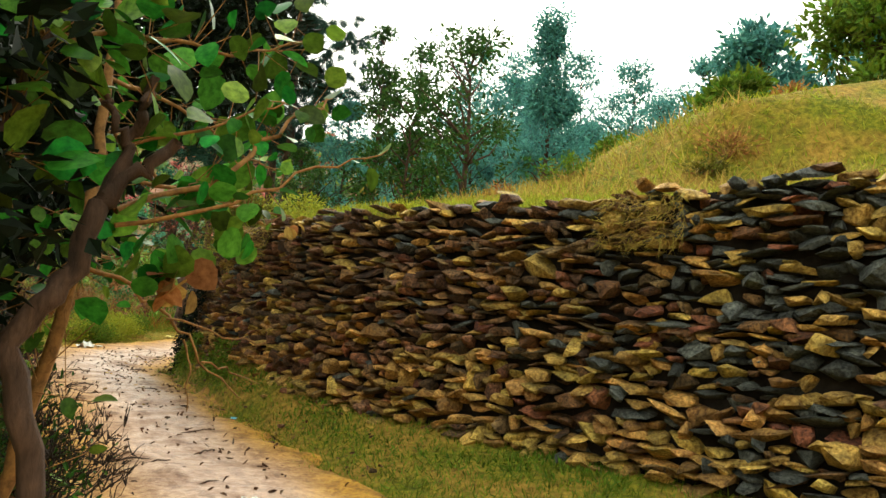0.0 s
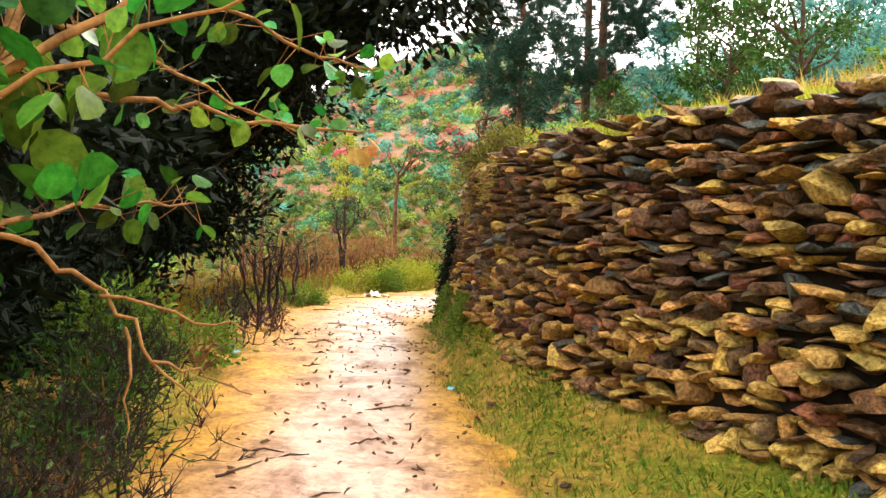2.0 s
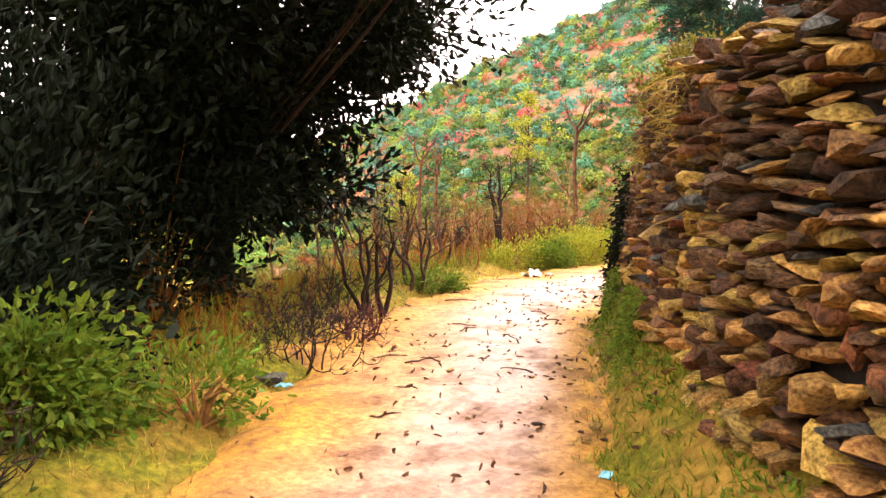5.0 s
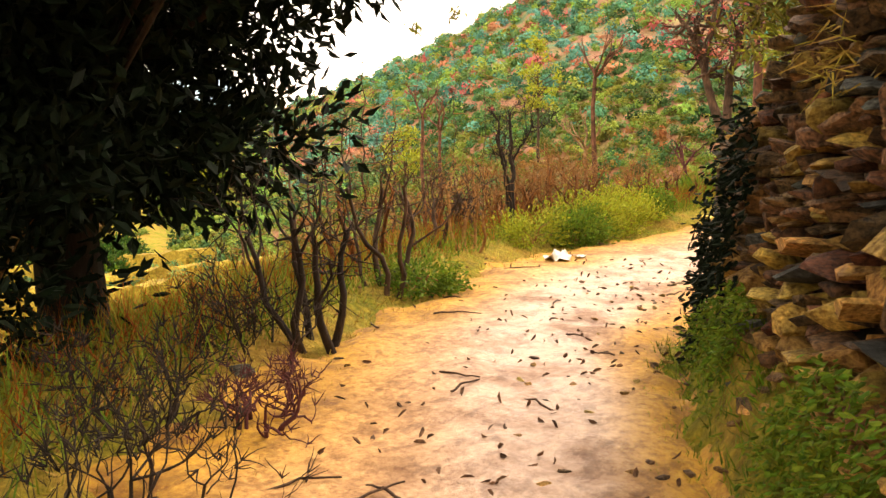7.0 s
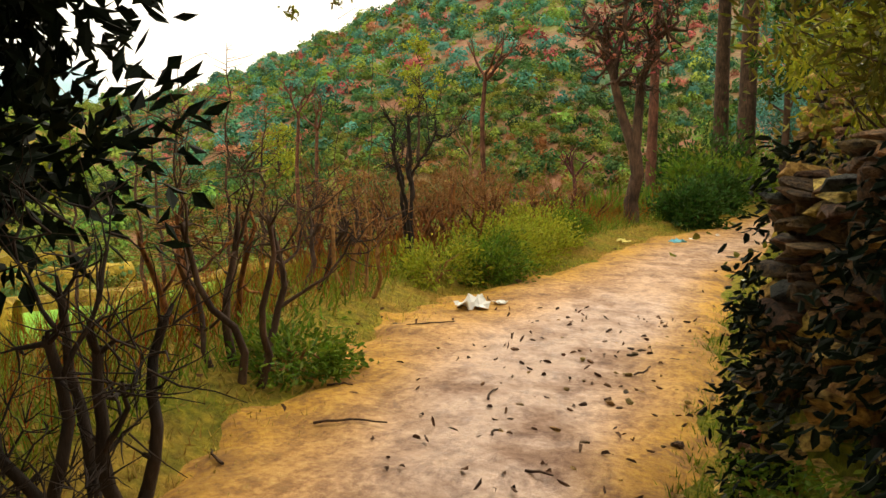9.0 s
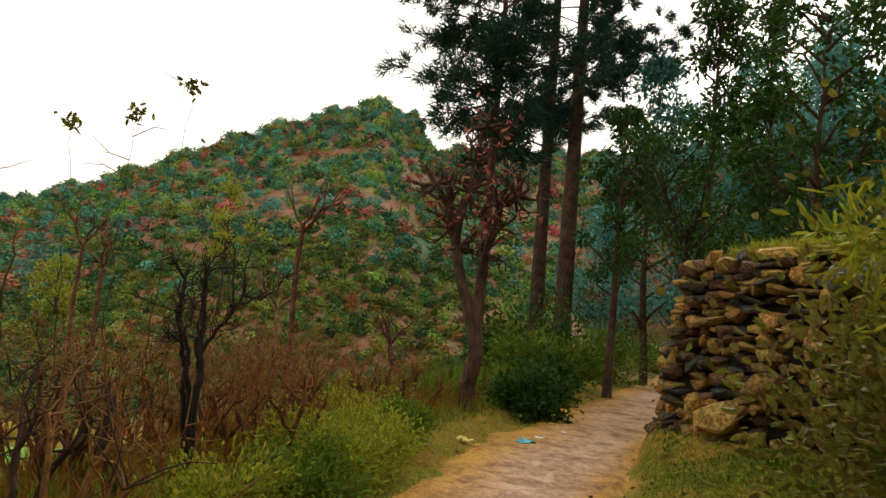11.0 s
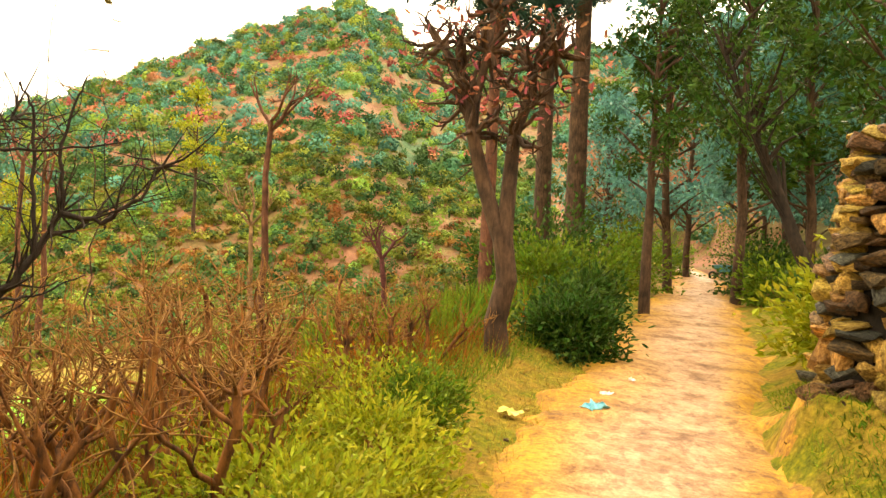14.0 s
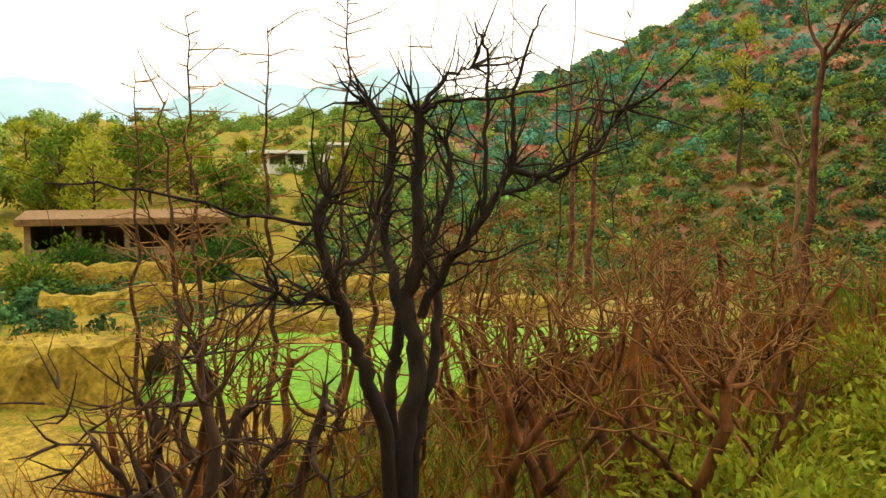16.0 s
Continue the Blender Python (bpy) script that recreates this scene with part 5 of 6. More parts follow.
# denser growth behind it, shade painted in as near-black leaves
crown_tree("understorey_tree", on(-0.9, -4.0), 3.6, 0.07, 1.4, M_LEAF["dark"], 20000, 0.12, "small leafy tree behind the round-leaved one, shade in its near-black leaves", 210, trunk=0.15, clumps=80)
crown_tree("understorey_tree", on(-0.6, -6.0), 3.8, 0.07, 1.4, M_LEAF["dark"], 20000, 0.12, "small leafy tree beside the round-leaved one, shade in its near-black leaves", 211, trunk=0.1, clumps=80)
for k, (x, y, h) in enumerate([(0.1, -3.7, 0.8), (-0.3, -2.9, 0.85), (0.35, -4.5, 0.7), (-0.9, -2.4, 0.8)]):
    coppice(on(x, y, -0.03), h, 220 + k, M_BARK_BLACK, "dark brown twiggy bush with fine bare stems", 14, "dark twiggy bushes", depth=2, r=0.008, spread=0.7, name="twiggy_bush", tilt=0.9)
    bush("low_bush", on(x - 0.15, y), (0.45, 0.45, 0.55), M_LEAF["bush"], 900, 0.05, 0.02, "low dark olive bush among dark twigs", 230 + k, clumps=24, group="low bushes")
coppice(on(-2.1, 1.0, -0.03), 0.6, 236, M_BARK_BLACK, "low dark brush heap at the path's edge", 12, "dark twiggy bushes", r=0.01, spread=0.9, name="twiggy_bush", tilt=1.2)
coppice(on(-2.75, 1.5, -0.03), 0.55, 237, M_BARK_BLACK, "low dark brush heap at the path's edge", 14, "dark twiggy bushes", r=0.01, spread=0.9, name="twiggy_bush", tilt=1.2)
coppice(on(-3.2, 2.7, -0.03), 0.8, 238, M_BARK_BLACK, "low dark brush heap at the path's edge", 14, "dark twiggy bushes", r=0.01, spread=0.9, name="twiggy_bush", tilt=1.2)


# ---- saplings on the falling side ----
def sapling(x, y, top, seed, clump=0, lean=(0, 0), label="slender bare sapling with short side twigs"):
    rng = np.random.default_rng(seed)
    z0 = ground_at(x, y)
    ob = thing("sapling", (x, y, z0), label, "sapling", "saplings below the path")
    h = top - z0
    main = line_tube([(0, 0, -0.1), (lean[0] * 0.4, lean[1] * 0.4, h * 0.5), (lean[0], lean[1], h)], 0.012 if clump else 0.045, 0.002 if clump else 0.006, 9, seed, 0.03)
    v, f = pipe(main, 6)
    part("trunk", mesh_of("trunk", v, f, M_BARK, True), ob)
    segs = []
    for k in range(4, len(main)):
        for _ in range(rng.integers(0, 2) if clump else rng.integers(3, 7)):
            a = rng.uniform(0, 6.28)
            l = rng.uniform(0.1, 0.75)
            p = main[k][0]
            p = p + (main[k][2] - p) * rng.random()
            d = np.array([math.cos(a), math.sin(a), rng.uniform(-0.1, 0.6)])
            q = p + d * l * 0.6
            segs += [(p, 0.008, q, 0.006), (q, 0.006, q + unit(d + rng.normal(size=3) * 0.4) * l * 0.5, 0.002), (q, 0.004, q + unit(d + rng.normal(size=3) * 0.8) * l * 0.3, 0.002)]
    v, f = tubes(segs, 4)
    part("twig_growth", mesh_of("twig_growth", v, f, M_TWIG, True), ob)["kind"] = "stuff"
    if clump:
        pts = main[-1][2] + rng.normal(size=(clump * 2, 3)) * 0.06
        v, f = leaves(rng, pts, 0.12, 0.06)
        part("leaf_clump", mesh_of("leaf_clump", v, f, M_LEAF["ivy"]), ob)["kind"] = "stuff"
    return ob


for k, (x, y, top, cl, ln) in enumerate([(-8.6, 13.1, 4.2, 14, (0.1, 0)), (-8.2, 13.4, 4.7, 14, (0.3, 0.1)), (-8.9, 12.6, 3.9, 12, (-0.2, 0)), (-7.9, 13.8, 3.9, 9, (0.3, 0)), (-11.2, 11.2, 3.2, 0, (-0.3, 0)), (-11.0, 11.9, 3.1, 0, (0, 0)), (-10.6, 12.6, 3.5, 0, (0.1, 0)), (-12.6, 11.0, 2.6, 0, (-0.3, 0.2)), (-9.6, 12.2, 2.4, 0, (0.2, 0)), (-10.0, 10.4, 2.2, 0, (-0.2, 0))]):
    sapling(x, y, top, 400 + k, cl, ln, "slender bare sapling with a tuft of leaves at its tip" if cl else "slender bare sapling with short side twigs")


# ---- grass, dry stems and fallen leaves ----
def strip_points(rng, n, ya, yb, da, db):
    """Points on the ground beside the path, da to db metres right of its middle."""
    y = rng.uniform(ya, yb, n)
    x = trail_x(y) + rng.uniform(da, db, n)
    return x, y


def blades(name, label, x, y, ln, wd, mat, seed, up=1.2, shape="blade"):
    rng = np.random.default_rng(seed)
    p = np.stack([x, y, land(x, y) - 0.01], 1)
    v, f = leaves(rng, p, ln, wd, up=up, shape=shape)
    return tagged(part(name, mesh_of(name, v, f, mat)), label, "grass", kind="stuff")


rng = np.random.default_rng(501)
x, y = strip_points(rng, 110000, -8, 16, 0.72, 4.2)
k = (x < bank_x(y) + 0.1) & (x > trail_x(y) + 0.95 - 0.25 * step(-4, -1, y) * (1 - step(4, 6.5, y)))
blades("verge_grass", "short yellow green grass along the wall's foot", x[k], y[k], 0.08, 0.011, M_LEAF["grass"], 1)
y = rng.uniform(-8, 13, 16000)
x = bank_x(y) - np.abs(rng.normal(size=16000)) * 0.45 - 0.02
k = (x > trail_x(y) + 1.15) & (wobble(x, y, 2.1, 3) > -0.3)
blades("foot_weeds", "darker green weeds in the wall's foot", x[k], y[k], 0.07, 0.02, M_LEAF["weed"], 11, 0.9, "card")
x, y = strip_points(rng, 16000, -8, 18, -2.2, -1.0)
blades("edge_grass", "short straw yellow grass along the path's outer edge", x, y, 0.08, 0.012, M_LEAF["straw"], 2)
x, y = strip_points(rng, 9000, -1, 17, -3.8, -1.7)
blades("slope_grass", "mixed green and dry grass on the falling bank", x, y, 0.3, 0.014, M_LEAF["grass"], 3, 1.8)
x, y = strip_points(rng, 5200, 0, 17, -3.6, -1.9)
blades("dry_stems", "tall thin rust brown dry stems on the falling bank", x, y, 0.45, 0.008, M_LEAF["rust"], 4, 2.2)
y = rng.uniform(14.5, 34, 17000)
k = rng.random(17000) < 0.6
x = trail_x(y) - 2.4 - rng.uniform(0, 1, 17000) ** 0.8 * 7
blades("russet_thicket", "dense russet brown bare stems below the path", x[k], y[k], 0.7, 0.018, M_LEAF["rust"], 5, 1.6)
y = rng.uniform(16, 34, 9000)
x = trail_x(y) - 2.6 - rng.uniform(0, 1, 9000) * 8
blades("green_thicket", "rough green weeds below the path", x, y, 0.7, 0.06, M_LEAF["weed"], 6, 1.6, "card")
y = rng.uniform(-7, 15, 60000)
x = bank_x(y) + 0.35 + rng.uniform(0, 1, 60000) ** 1.6 * 6
blades("terrace_grass", "bright yellow green grass on the upper terrace", x, y, 0.13, 0.018, M_LEAF["lime"], 7, 1.0)
y = rng.uniform(-7, 12, 30000)
x = bank_x(y) + 1.8 + rng.uniform(0, 1, 30000) * 8
k = wobble(x, y, 0.9, 4) > -0.05
blades("terrace_straw", "golden dry grass on the upper bank", x[k], y[k], 0.26, 0.02, M_LEAF["straw"], 9, 1.2)
y = rng.uniform(-7, 15, 40000)
x = bank_x(y) + 0.3 + rng.uniform(0, 1, 40000) * 3.0
blades("terrace_edge_grass", "bright yellow grass along the terrace's edge", x, y, 0.11, 0.02, M_LEAF["lime"], 12, 0.8)
y = rng.uniform(-5, 3.6, 500)
x = bank_x(y) + 0.3 + rng.uniform(0, 0.2, 500)
blades("hanging_grass", "dry grass hanging over the wall's top", x, y, 0.2, 0.012, M_LEAF["straw"], 8, 0.4)

rng = np.random.default_rng(520)
y = np.r_[rng.uniform(-5, 8, 640), rng.uniform(8, 16, 40)]
x = trail_x(y) + np.where(y < 8, 0.15, 1.2) + rng.normal(size=680) * np.where(y < 8, 0.65, 0.35)
p = np.stack([x, y, land(x, y) + 0.055], 1)
v, f = leaves(rng, p, 0.055, 0.024, fold=0.5, out=np.stack([rng.normal(size=680), rng.normal(size=680), rng.normal(size=680) * 0.25], 1) * 3)
tagged(part("fallen_leaves", mesh_of("fallen_leaves", v, f, surface("rotting_leaf", ((0.3, (0.03, 0.015, 0.01)), (0.7, (0.16, 0.08, 0.04))), None, 40, rand="island", spread=0.6))), "dark curled fallen leaves scattered on the path", "fallen leaves", kind="stuff")

# twigs and stones on the path
rng = np.random.default_rng(530)
for k in range(26):
    yy = rng.uniform(-4, 7)
    xx = float(trail_x(yy)) + rng.normal() * 0.7
    a, l = rng.uniform(0, 3.14), rng.uniform(0.12, 0.4)
    segs = line_tube([(-l / 2, 0, 0), (0, rng.normal() * 0.02, 0.01), (l / 2, 0, 0)], 0.008, 0.004, 3, 540 + k, 0.004)
    v, f = pipe(segs, 5)
    ob = part("fallen_twig", mesh_of("fallen_twig", v, f, M_BARK, True), m=pose(xx, yy, ground_at(xx, yy) + 0.052, 0, 0, math.degrees(a)))
    tagged(ob, "short dark fallen twig lying on the dirt path", "twig", "twigs on the path")
for k in range(44):
    yy = rng.uniform(-3, 14)
    side = 1 if k % 3 else -1
    xx = float(trail_x(yy)) + side * rng.uniform(0.75, 1.4)
    s = rng.uniform(0.03, 0.09)
    me = STONES["ochre" if k % 2 else "dark"][k % 9]
    ob = part("path_stone", me, m=pose(xx, yy, ground_at(xx, yy) + 0.02 + s * 0.15, 0, 0, rng.uniform(0, 360)) @ Matrix.Diagonal((s, s * 0.8, s * 0.55, 1)))
    tagged(ob, "small loose stone at the path's edge", "stone", "loose stones along the path")
for k in range(110):
    yy = rng.uniform(0.5, 7.5)
    xx = float(trail_x(yy)) + rng.uniform(-0.2, 1.2)
    s = rng.uniform(0.025, 0.075)
    me = STONES["ochre" if k % 3 else "dark"][k % 9]
    ob = part("path_stone", me, m=pose(xx, yy, ground_at(xx, yy) + 0.045, rng.normal() * 6, rng.normal() * 6, rng.uniform(0, 360)) @ Matrix.Diagonal((s, s * 0.7, s * 0.4, 1)))
    tagged(ob, "small flat stone trodden into the dirt path", "stone", "stones trodden into the path")
for x, y, s in ((-2.0, 0.42, 0.24), (-3.0, 2.3, 0.14), (1.9, -0.75, 0.2), (3.5, -2.05, 0.42)):
    me = STONES["grey"][int(s * 20) % 9]
    ob = part("boulder", me, m=pose(x, y, ground_at(x, y) + s * 0.15, 0, 0, 40) @ Matrix.Diagonal((s, s * 0.8, s * 0.5, 1)))
    tagged(ob, "grey weathered rock lying beside the path", "rock", "rocks beside the path")


# ---- litter ----
def crumple(name, x, y, size, mat, label, seed):
    """A crumpled scrap: a small grid folded at random."""
    rng = np.random.default_rng(seed)
    n = 7
    g = np.linspace(-0.5, 0.5, n)
    X, Y = np.meshgrid(g, g, indexing="ij")
    Z = rng.normal(size=(n, n)) * 0.09 + 0.12
    co = np.stack([X + rng.normal(size=(n, n)) * 0.05, Y * 0.7 + rng.normal(size=(n, n)) * 0.05, Z], -1).reshape(-1, 3) * size
    i, j = np.meshgrid(np.arange(n - 1), np.arange(n - 1), indexing="ij")
    q = np.stack([i * n + j, (i + 1) * n + j, (i + 1) * n + j + 1, i * n + j + 1], -1).reshape(-1, 4)
    ob = part(name, mesh_of(name, co, q, mat), m=pose(x, y, ground_at(x, y) + 0.035, 0, 0, rng.uniform(0, 360)))
    mod = ob.modifiers.new("thickness", "SOLIDIFY")
    mod.thickness = 0.003
    return tagged(ob, label, "litter", "litter along the path")


M_PAPER = surface("white_plastic", ((0.3, (0.7, 0.7, 0.68)), (0.7, (0.85, 0.85, 0.83))), None, 30, rough=0.5, bump=0.2)
M_BLUE = surface("light_blue_plastic", ((0.3, (0.1, 0.45, 0.6)), (0.7, (0.25, 0.65, 0.8))), None, 30, rough=0.45, bump=0.2)
M_YELLOW = surface("pale_yellow_paper", ((0.3, (0.6, 0.5, 0.12)), (0.7, (0.8, 0.7, 0.25))), None, 30, rough=0.6, bump=0.2)
for k, (x, y, s, m, lab) in enumerate([(-3.62, 7.5, 0.3, M_PAPER, "crumpled white plastic bag on the grass edge"), (-3.45, 7.75, 0.12, M_PAPER, "crumpled white scrap on the grass edge"), (-3.59, 13.45, 0.2, M_YELLOW, "pale yellow paper scrap at the path's edge"), (-2.87, 14.1, 0.24, M_BLUE, "blue and white plastic wrapper on the path"), (-1.36, 9.66, 0.1, M_BLUE, "small blue plastic scrap at the verge"), (-1.85, 0.42, 0.1, M_BLUE, "blue plastic scrap beside the brush"), (0.48, 0.2, 0.08, M_BLUE, "small blue plastic scrap on the path"), (-2.75, 14.9, 0.12, M_PAPER, "white scrap on the path"), (-2.45, 15.8, 0.1, M_PAPER, "white scrap on the path"), (1.2, -3.2, 0.12, M_PAPER, "pale scrap lying on the path"), (-1.55, 10.4, 0.16, M_PAPER, "white scrap at the verge"), (-3.2, 17.0, 0.14, M_YELLOW, "pale yellow scrap at the path's edge")]):
    crumple("litter", x, y, s, m, lab, 600 + k)


# ---- wheelbarrow far along the path ----
def wheelbarrow(x, y, turn):
    z = ground_at(x, y) + 0.02
    ob = thing("wheelbarrow", (x, y, z), "teal blue metal wheelbarrow with a black wheel, parked on the path", "wheelbarrow")
    ob.rotation_euler = (0, 0, radians(turn))
    teal = surface("teal_painted_metal", ((0.3, (0.03, 0.16, 0.2)), (0.7, (0.07, 0.28, 0.33))), None, 20, rough=0.45, bump=0.1)
    black = surface("black_rubber", ((0.3, (0.01, 0.01, 0.01)), (0.7, (0.03, 0.03, 0.03))), None, 30, rough=0.8)
    lo, hi = [(-0.3, -0.22), (0.3, -0.22), (0.3, 0.22), (-0.3, 0.22)], [(-0.5, -0.34), (0.55, -0.34), (0.55, 0.34), (-0.5, 0.34)]
    v = [(*p, 0.38) for p in lo] + [(*p, 0.68) for p in hi]
    f = [(3, 2, 1, 0)] + [(k, (k + 1) % 4, 4 + (k + 1) % 4, 4 + k) for k in range(4)]
    tray = part("tray", mesh_of("tray", v, f, teal), ob)
    mod = tray.modifiers.new("thickness", "SOLIDIFY")
    mod.thickness = 0.015
    ring = [(0.62 + 0.16 * math.cos(a), 0.0, 0.2 + 0.16 * math.sin(a)) for a in np.linspace(0, 2 * math.pi, 15)]
    v, fq = tubes([(np.array(ring[k]), 0.045, np.array(ring[k + 1]), 0.045) for k in range(14)], 7)
    wheel = part("wheel", mesh_of("tyre", v, fq, black, True), ob)
    v, fq = tubes([(np.array((0.62, -0.06, 0.2)), 0.05, np.array((0.62, 0.06, 0.2)), 0.05)], 8)
    part("hub", mesh_of("hub", v, fq, teal), wheel)
    for s in (-1, 1):
        v, fq = tubes(line_tube([(0.62, s * 0.07, 0.2), (0.2, s * 0.22, 0.36), (-0.4, s * 0.27, 0.42), (-0.95, s * 0.3, 0.6)], 0.02, 0.02, 2, 5, 0), 6)
        part("handle", mesh_of("handle", v, fq, black, True), ob)
        v, fq = tubes([(np.array((-0.3, s * 0.25, 0.42)), 0.018, np.array((-0.36, s * 0.27, 0.0)), 0.018)], 6)
        part("leg", mesh_of("leg", v, fq, black, True), ob)
    return ob


wheelbarrow(3.3, 44.5, 150)


# ---- fields, terrace banks and houses across the valley ----
def patch(name, centre, size, turn, mat, label, dz=0.03, seed=0):
    """A sheet of ground cover lying on the land, ragged at its edge."""
    n = 40
    g = np.linspace(-1, 1, n)
    U, V = np.meshgrid(g, g, indexing="ij")
    r = 1 + 0.06 * wobble(U * 3, V * 3, 1.7, seed)
    a = radians(turn)
    X = centre[0] + (U * math.cos(a) * size[0] - V * math.sin(a) * size[1]) * r
    Y = centre[1] + (U * math.sin(a) * size[0] + V * math.cos(a) * size[1]) * r
    edge = np.maximum(np.abs(U), np.abs(V))
    Z = land(X, Y) + dz + 0.05 - 0.25 * step(0.85, 1.0, edge)
    i, j = np.meshgrid(np.arange(n - 1), np.arange(n - 1), indexing="ij")
    q = np.stack([i * n + j, (i + 1) * n + j, (i + 1) * n + j + 1, i * n + j + 1], -1).reshape(-1, 4)
    return tagged(part(name, mesh_of(name, np.stack([X, Y, Z], -1).reshape(-1, 3), q, mat, True)), label, "field", kind="structure")


M_CROP = surface("young_wheat", ((0.3, (0.07, 0.2, 0.012)), (0.7, (0.2, 0.43, 0.03))), ((0.3, (0.6, 0.7, 0.6)), (0.7, (1.2, 1.15, 1.1))), 9, 0.5, 0.9, 0.6, 0.06)
M_TANSOIL = surface("tan_bare_soil", ((0.3, (0.11, 0.08, 0.01)), (0.5, (0.28, 0.2, 0.022)), (0.7, (0.48, 0.34, 0.05))), ((0.3, (0.55, 0.5, 0.45)), (0.7, (1.2, 1.2, 1.1))), 7, 0.8, 0.95, 0.8, 0.08)
patch("field_green_1", (-16.8, 16.1), (3.5, 2.8), 40, M_CROP, "bright green young wheat field on a lower terrace", seed=1)
patch("field_green_2", (-22.0, 20.2), (5.2, 3.0), 40, M_CROP, "bright green young wheat field on a lower terrace", seed=2)
patch("field_green_3", (-15.6, 20.8), (3.6, 2.8), 40, M_CROP, "bright green young wheat field on a lower terrace", seed=6)
patch("field_bare", (-14.2, 9.4), (3.4, 2.6), 35, M_TANSOIL, "bare tan earth terrace with patches of grass", seed=3)
patch("field_bare_2", (-23.5, 13.4), (3.6, 3.4), 35, M_TANSOIL, "bare tan earth terrace with patches of grass", seed=4)
patch("field_tan_3", (-27, 27), (6, 3.5), 40, M_TANSOIL, "dry tan terrace field below the hillside", seed=5)


def terrace_bank(name, a, b, height, seed, label):
    """A low uneven bank of stones and soil between two points, its back in the slope."""
    rng = np.random.default_rng(seed)
    a, b = np.array(a, float), np.array(b, float)
    d = unit(b - a)
    o = np.array([d[1], -d[0]])
    n = int(np.linalg.norm(b - a) / 0.35) + 2
    vs, fs = [], []
    for k in range(n):
        p = a + (b - a) * k / (n - 1)
        z = ground_at(*p)
        for w, h in ((0.45, -0.25), (0.3, 0.15), (0.12, 0.7), (-0.1, 1.0), (-0.6, 1.02), (-1.4, 0.75), (-1.8, -0.4)):
            q = p + o * (w + rng.normal() * 0.06)
            vs.append((q[0], q[1], z + height * (h + rng.normal() * 0.06)))
    for k in range(n - 1):
        for j in range(6):
            fs.append((k * 7 + j, (k + 1) * 7 + j, (k + 1) * 7 + j + 1, k * 7 + j + 1))
    return tagged(part(name, mesh_of(name, vs, fs, M_TANSOIL)), label, "bank", kind="structure")


terrace_bank("bank_1", (-21.5, 8.0), (-16.8, 12.8), 0.95, 1, "low tan stony terrace bank")
terrace_bank("bank_2", (-24.0, 17.5), (-17.5, 25.0), 0.5, 2, "low tan stony terrace bank")
terrace_bank("bank_3", (-35.0, 16.0), (-29.0, 28.0), 0.9, 3, "long tan terrace bank with stone facing")
terrace_bank("bank_4", (-42.0, 15.0), (-36.0, 30.0), 1.1, 4, "long tan terrace bank with stone facing")


def flat_house(at, size, turn, wall_mat, roof_mat, label, bays):
    """A low flat-roofed house: walls, open front bays with posts, roof slab."""
    ob = thing("house", at, label, "house")
    ob.rotation_euler = (0, 0, radians(turn))
    lx, ly, h = size

    def block(name, x0, x1, y0, y1, z0, z1, mat, parent=ob):
        bm = bmesh.new()
        bmesh.ops.create_cube(bm, size=1)
        for v in bm.verts:
            v.co = ((x0 + x1) / 2 + v.co.x * (x1 - x0), (y0 + y1) / 2 + v.co.y * (y1 - y0), (z0 + z1) / 2 + v.co.z * (z1 - z0))
        bmesh.ops.bevel(bm, geom=bm.edges[:], offset=0.02, segments=1, affect="EDGES")
        me = bpy.data.meshes.new(name)
        bm.to_mesh(me)
        bm.free()
        me.materials.append(mat)
        return part(name, me, parent)

    block("wall", -lx / 2, lx / 2, ly / 2 - 0.25, ly / 2, -1, h, wall_mat)
    for s in (-1, 1):
        block("wall", s * lx / 2 - 0.15, s * lx / 2 + 0.15, -ly / 2, ly / 2 - 0.255, -1, h, wall_mat)
    block("parapet", -lx / 2 + 0.16, lx / 2 - 0.16, -ly / 2, -ly / 2 + 0.2, -1, h * 0.45, wall_mat)
    for k in range(1, bays):
        x = -lx / 2 + lx * k / bays
        block("post", x - 0.14, x + 0.14, -ly / 2 + 0.21, -ly / 2 + 0.45, -1, h, wall_mat)
    block("roof", -lx / 2 - 0.5, lx / 2 + 0.5, -ly / 2 - 0.6, ly / 2 + 0.4, h + 0.003, h + 0.35, roof_mat)
    return ob


M_PLASTER = surface("weathered_plaster", ((0.3, (0.2, 0.13, 0.07)), (0.7, (0.42, 0.3, 0.18))), ((0.3, (0.7, 0.7, 0.7)), (0.7, (1.1, 1.1, 1.1))), 6, 0.6, 0.9, 0.2)
M_ROOF = surface("brown_mud_roof", ((0.3, (0.1, 0.055, 0.025)), (0.7, (0.26, 0.15, 0.06))), None, 5, rough=0.95, bump=0.3)
M_WHITE = surface("white_wash", ((0.3, (0.62, 0.62, 0.6)), (0.7, (0.82, 0.82, 0.8))), None, 6, rough=0.8, bump=0.1)
flat_house((-46, 23.5, ground_at(-46, 23.5)), (9, 5, 2.2), 70, M_PLASTER, M_ROOF, "low tan flat-roofed house with open dark bays", 4)
flat_house((-82, 54, ground_at(-82, 54)), (6, 4, 2.2), 60, M_WHITE, M_WHITE, "small white flat-roofed house on the far rise", 3)
flat_house((-93, 70, ground_at(-93, 70)), (7, 4, 2.2), 60, M_WHITE, M_WHITE, "white flat-roofed house on the far rise", 3)

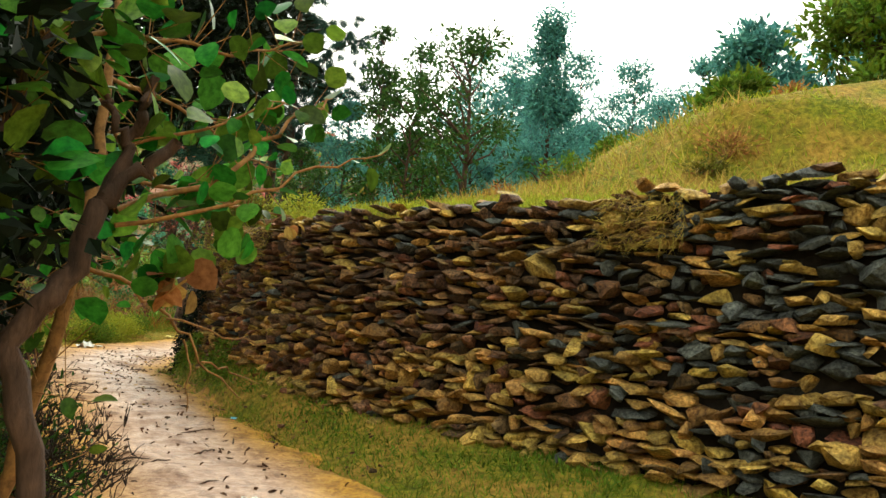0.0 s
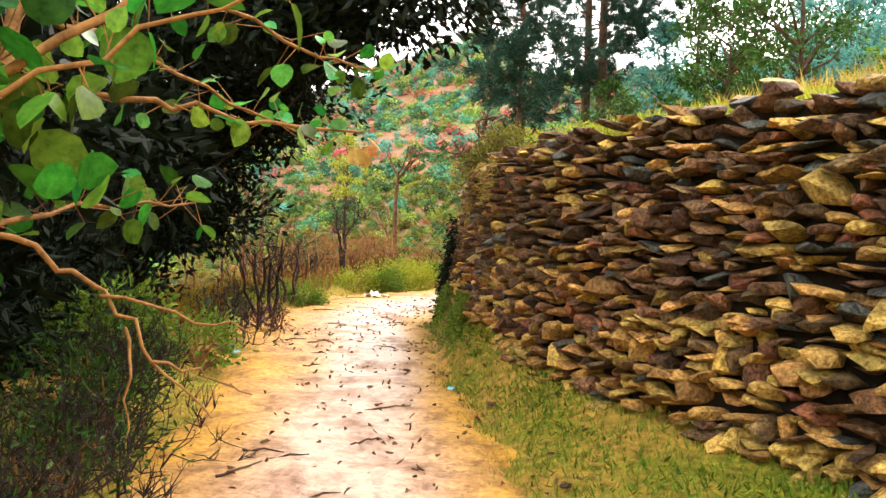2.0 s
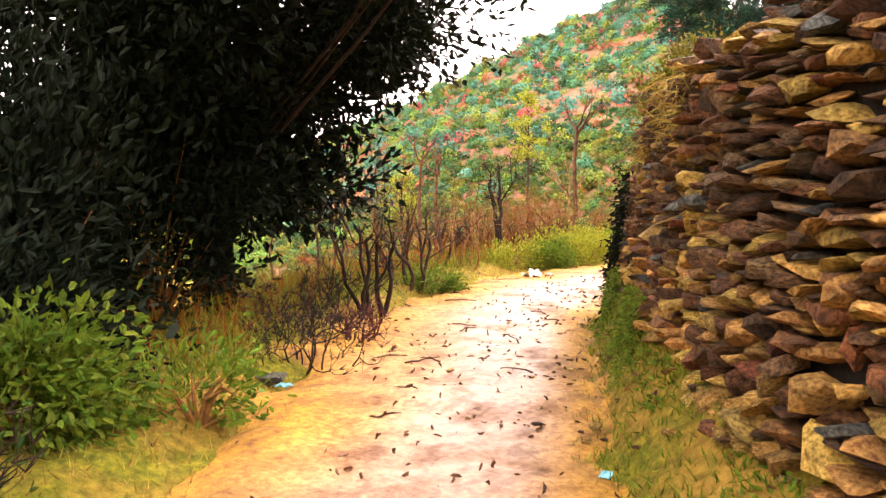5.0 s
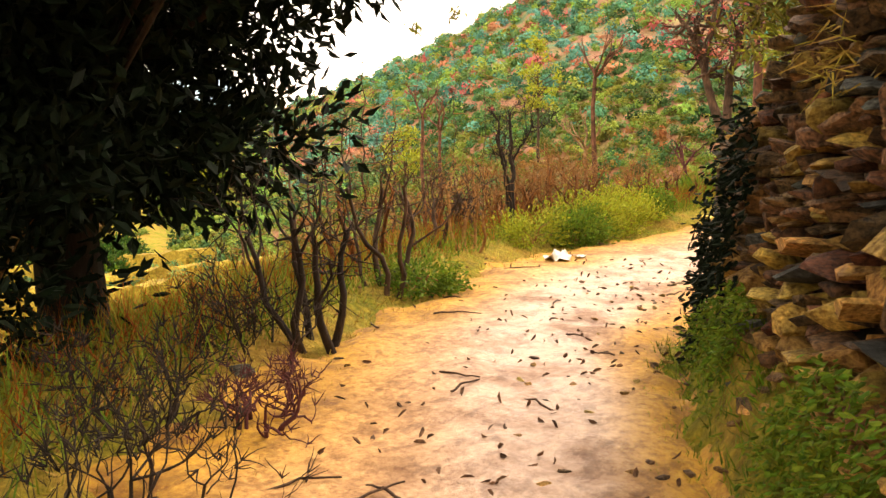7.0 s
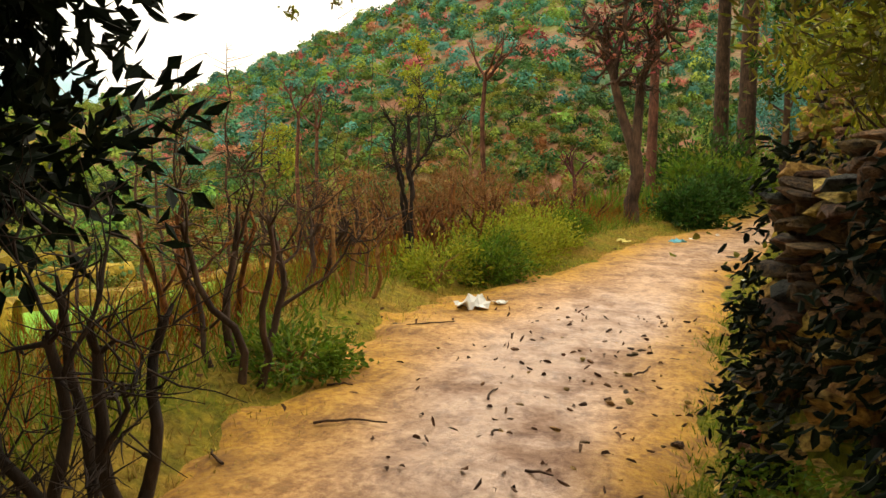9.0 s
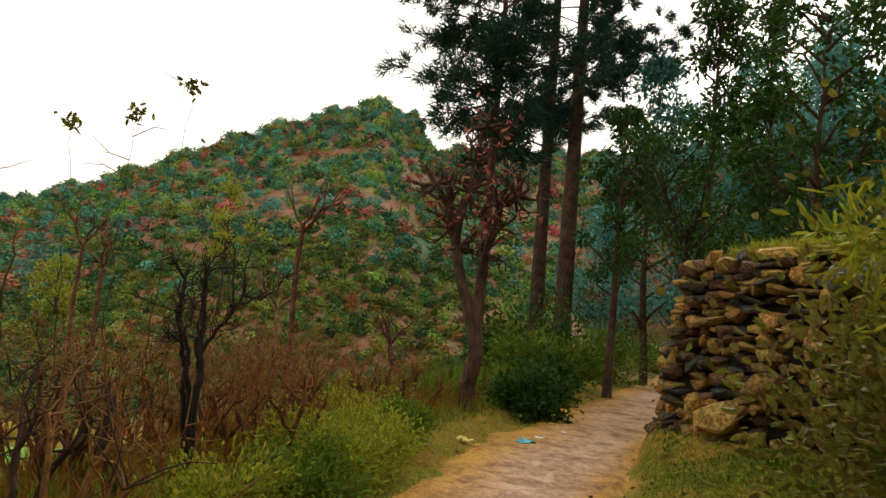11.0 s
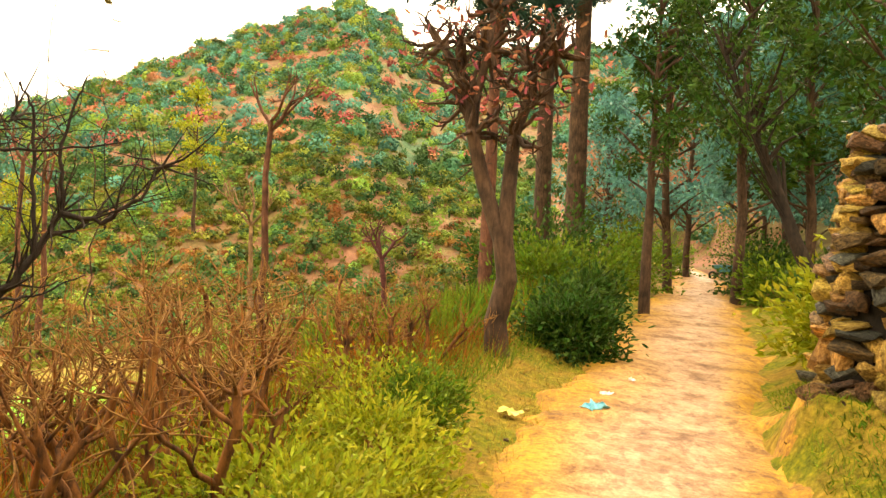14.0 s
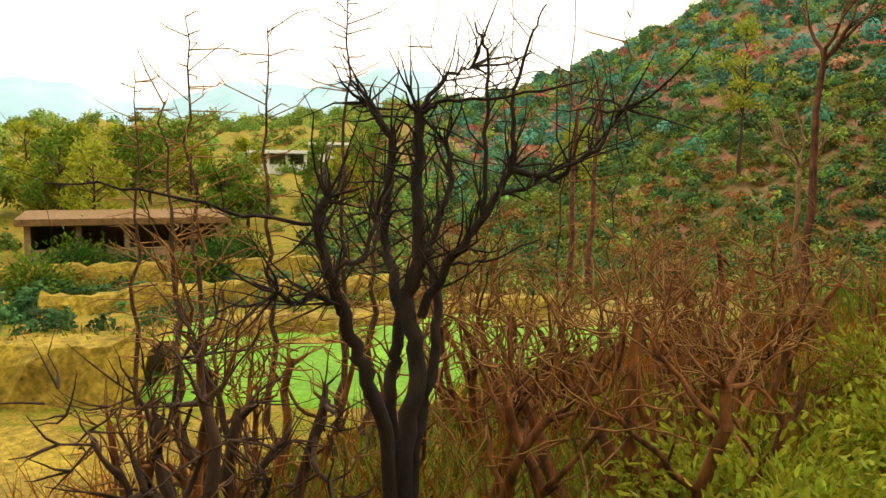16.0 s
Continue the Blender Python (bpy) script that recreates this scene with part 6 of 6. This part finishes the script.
rng = np.random.default_rng(640)
for k in range(12):
    x, y = -41.5 + rng.normal() * 1.2 + 0.3 * k * 0.3, 17.5 + k * 1.0
    s = rng.uniform(0.9, 1.7)
    bush("leafy_bush", on(x, y), (s, s, s * 1.05), M_LEAF["bush" if k % 3 else "weed"], 1300, 0.26, 0.13, "green bush before the low house", 641 + k, group="bushes before the house")
x = rng.uniform(-29, -11, 14000)
y = rng.uniform(6, 22, 14000)


def in_crop(x, y):
    """True where a point lies in one of the wheat fields."""
    inside = np.zeros(len(x), bool)
    for cx, cy, a, b in ((-16.8, 16.1, 3.5, 2.8), (-22.0, 20.2, 5.2, 3.0), (-15.6, 20.8, 3.6, 2.8)):
        u = (x - cx) * math.cos(radians(40)) + (y - cy) * math.sin(radians(40))
        w = -(x - cx) * math.sin(radians(40)) + (y - cy) * math.cos(radians(40))
        inside |= (np.abs(u) < a * 0.92) & (np.abs(w) < b * 0.92)
    return inside


k = (wobble(x, y, 0.5, 4) > -0.1) & ~in_crop(x, y)
blades("field_grass", "rough olive and golden grass on the lower terraces", x[k], y[k], 0.22, 0.03, M_LEAF["straw"], 651, 1.0)
x = rng.uniform(-29, -11, 9000)
y = rng.uniform(5, 24, 9000)
k = (wobble(x, y, 0.4, 9) > 0.2) & ~in_crop(x, y)
blades("field_weeds", "low green weeds on the lower terraces", x[k], y[k], 0.3, 0.06, M_LEAF["ivy"], 652, 0.9, "card")

y = rng.uniform(7.5, 16.5, 1400)
x = trail_x(y) - 2.3 - rng.uniform(0, 1, 1400) * 5
blades("bank_brush", "tangled rust brown dry stems on the falling bank", x, y, 0.5, 0.012, M_LEAF["rust"], 653, 1.6)
y = rng.uniform(7.5, 16.5, 5000)
x = trail_x(y) - 2.2 - rng.uniform(0, 1, 5000) * 6
k = wobble(x, y, 1.1, 6) > 0
blades("bank_weeds", "patchy olive weeds on the falling bank", x[k], y[k], 0.22, 0.05, M_LEAF["ivy"], 654, 0.9, "card")

# greenery on the wall's end and foot
def wall_growth(name, s0, s1, z0, z1, n, pts, mat, ln, label, seed, thin=0.5, shape="leaf"):
    rng = np.random.default_rng(seed)
    run = Run(pts)
    s, z = rng.uniform(s0, s1, n), z0 + (z1 - z0) * rng.random(n)
    c = [run.at(v) for v in s]
    p = np.array([q[0] for q in c]) + np.array([q[2] for q in c]) * (0.04 - 0.12 * z[:, None] + np.abs(rng.normal(size=(n, 1))) * 0.05)
    keep = wobble(s * 2, z * 2, 1.9, seed) > -0.2
    p3 = np.stack([p[:, 0], p[:, 1], z], 1)[keep]
    v, f = leaves(rng, p3, ln, ln * thin, out=np.array([(*q[2], -0.5) for q in c])[keep], shape=shape)
    return tagged(part(name, mesh_of(name, v, f, mat)), label, "creeper", kind="stuff")


FIRST = [(7.2, -6.1), (4.8, -3.65), (1.14, -0.1), (0.92, 0.2), (0.2, 1.42), (-0.48, 2.82), (-0.93, 3.9), (-1.22, 4.7), (-0.98, 5.1), (-0.1, 5.4)]
wall_growth("wall_moss", 9.6, 13.6, 0.1, 0.75, 7000, FIRST, M_LEAF["weed"], 0.035, "dark green moss and small leaves over the wall's end", 701)
# creeper in near-black leaves: shade at the wall's end put into colour
wall_growth("dark_creeper", 12.3, 14.6, 0.1, 1.6, 2200, FIRST, M_LEAF["dark"], 0.06, "creeper hanging over the wall's end, its leaves near black for shade", 705)
wall_growth("wall_straw", 9.9, 11.4, 1.55, 2.1, 650, FIRST, M_LEAF["straw"], 0.11, "straw yellow dry grass hanging on the wall", 702, 0.06, "blade")
wall_growth("wall_straw_tuft", 4.7, 5.4, 1.75, 2.15, 700, FIRST, M_LEAF["straw"], 0.13, "tuft of dry grass growing from the wall", 703, 0.05, "blade")
SECOND = [(1.9, 8.5), (-1.42, 12.9), (-1.4, 13.3), (-1.0, 14.3), (-0.2, 16.0), (0.5, 18.0)]
wall_growth("creeper", 0.2, 3.2, 1.2, 2.8, 2600, SECOND, M_LEAF["ivy"], 0.08, "olive creeper hanging over the second wall", 704)


# mountains far down the valley, air haze put into their blue colour
def mountains():
    n = 90
    vs, fs = [], []
    for k in range(n):
        b = radians(48 + 80 * k / (n - 1))
        e = 4.4 + 1.0 * math.sin(k * 0.16 + 1) + 0.5 * math.sin(k * 0.5) + 0.15 * math.sin(k * 1.7)
        for r, z in ((900, -60), (1000, 1000 * math.tan(radians(e)) * 0.6), (1150, 1150 * math.tan(radians(e)))):
            vs.append((-2 - math.sin(b) * r, 4 + math.cos(b) * r, z))
    for k in range(n - 1):
        for j in range(2):
            fs.append((k * 3 + j, (k + 1) * 3 + j, (k + 1) * 3 + j + 1, k * 3 + j + 1))
    m = surface("haze_blue_slope", ((0.3, (0.25, 0.42, 0.5)), (0.7, (0.36, 0.52, 0.6))), None, 0.01, rough=1.0, bump=0)
    return tagged(part("backdrop", mesh_of("backdrop", vs, fs, m, True)), "mountains beyond the valley, painted in pale haze blue", "mountains", kind="structure")


mountains()
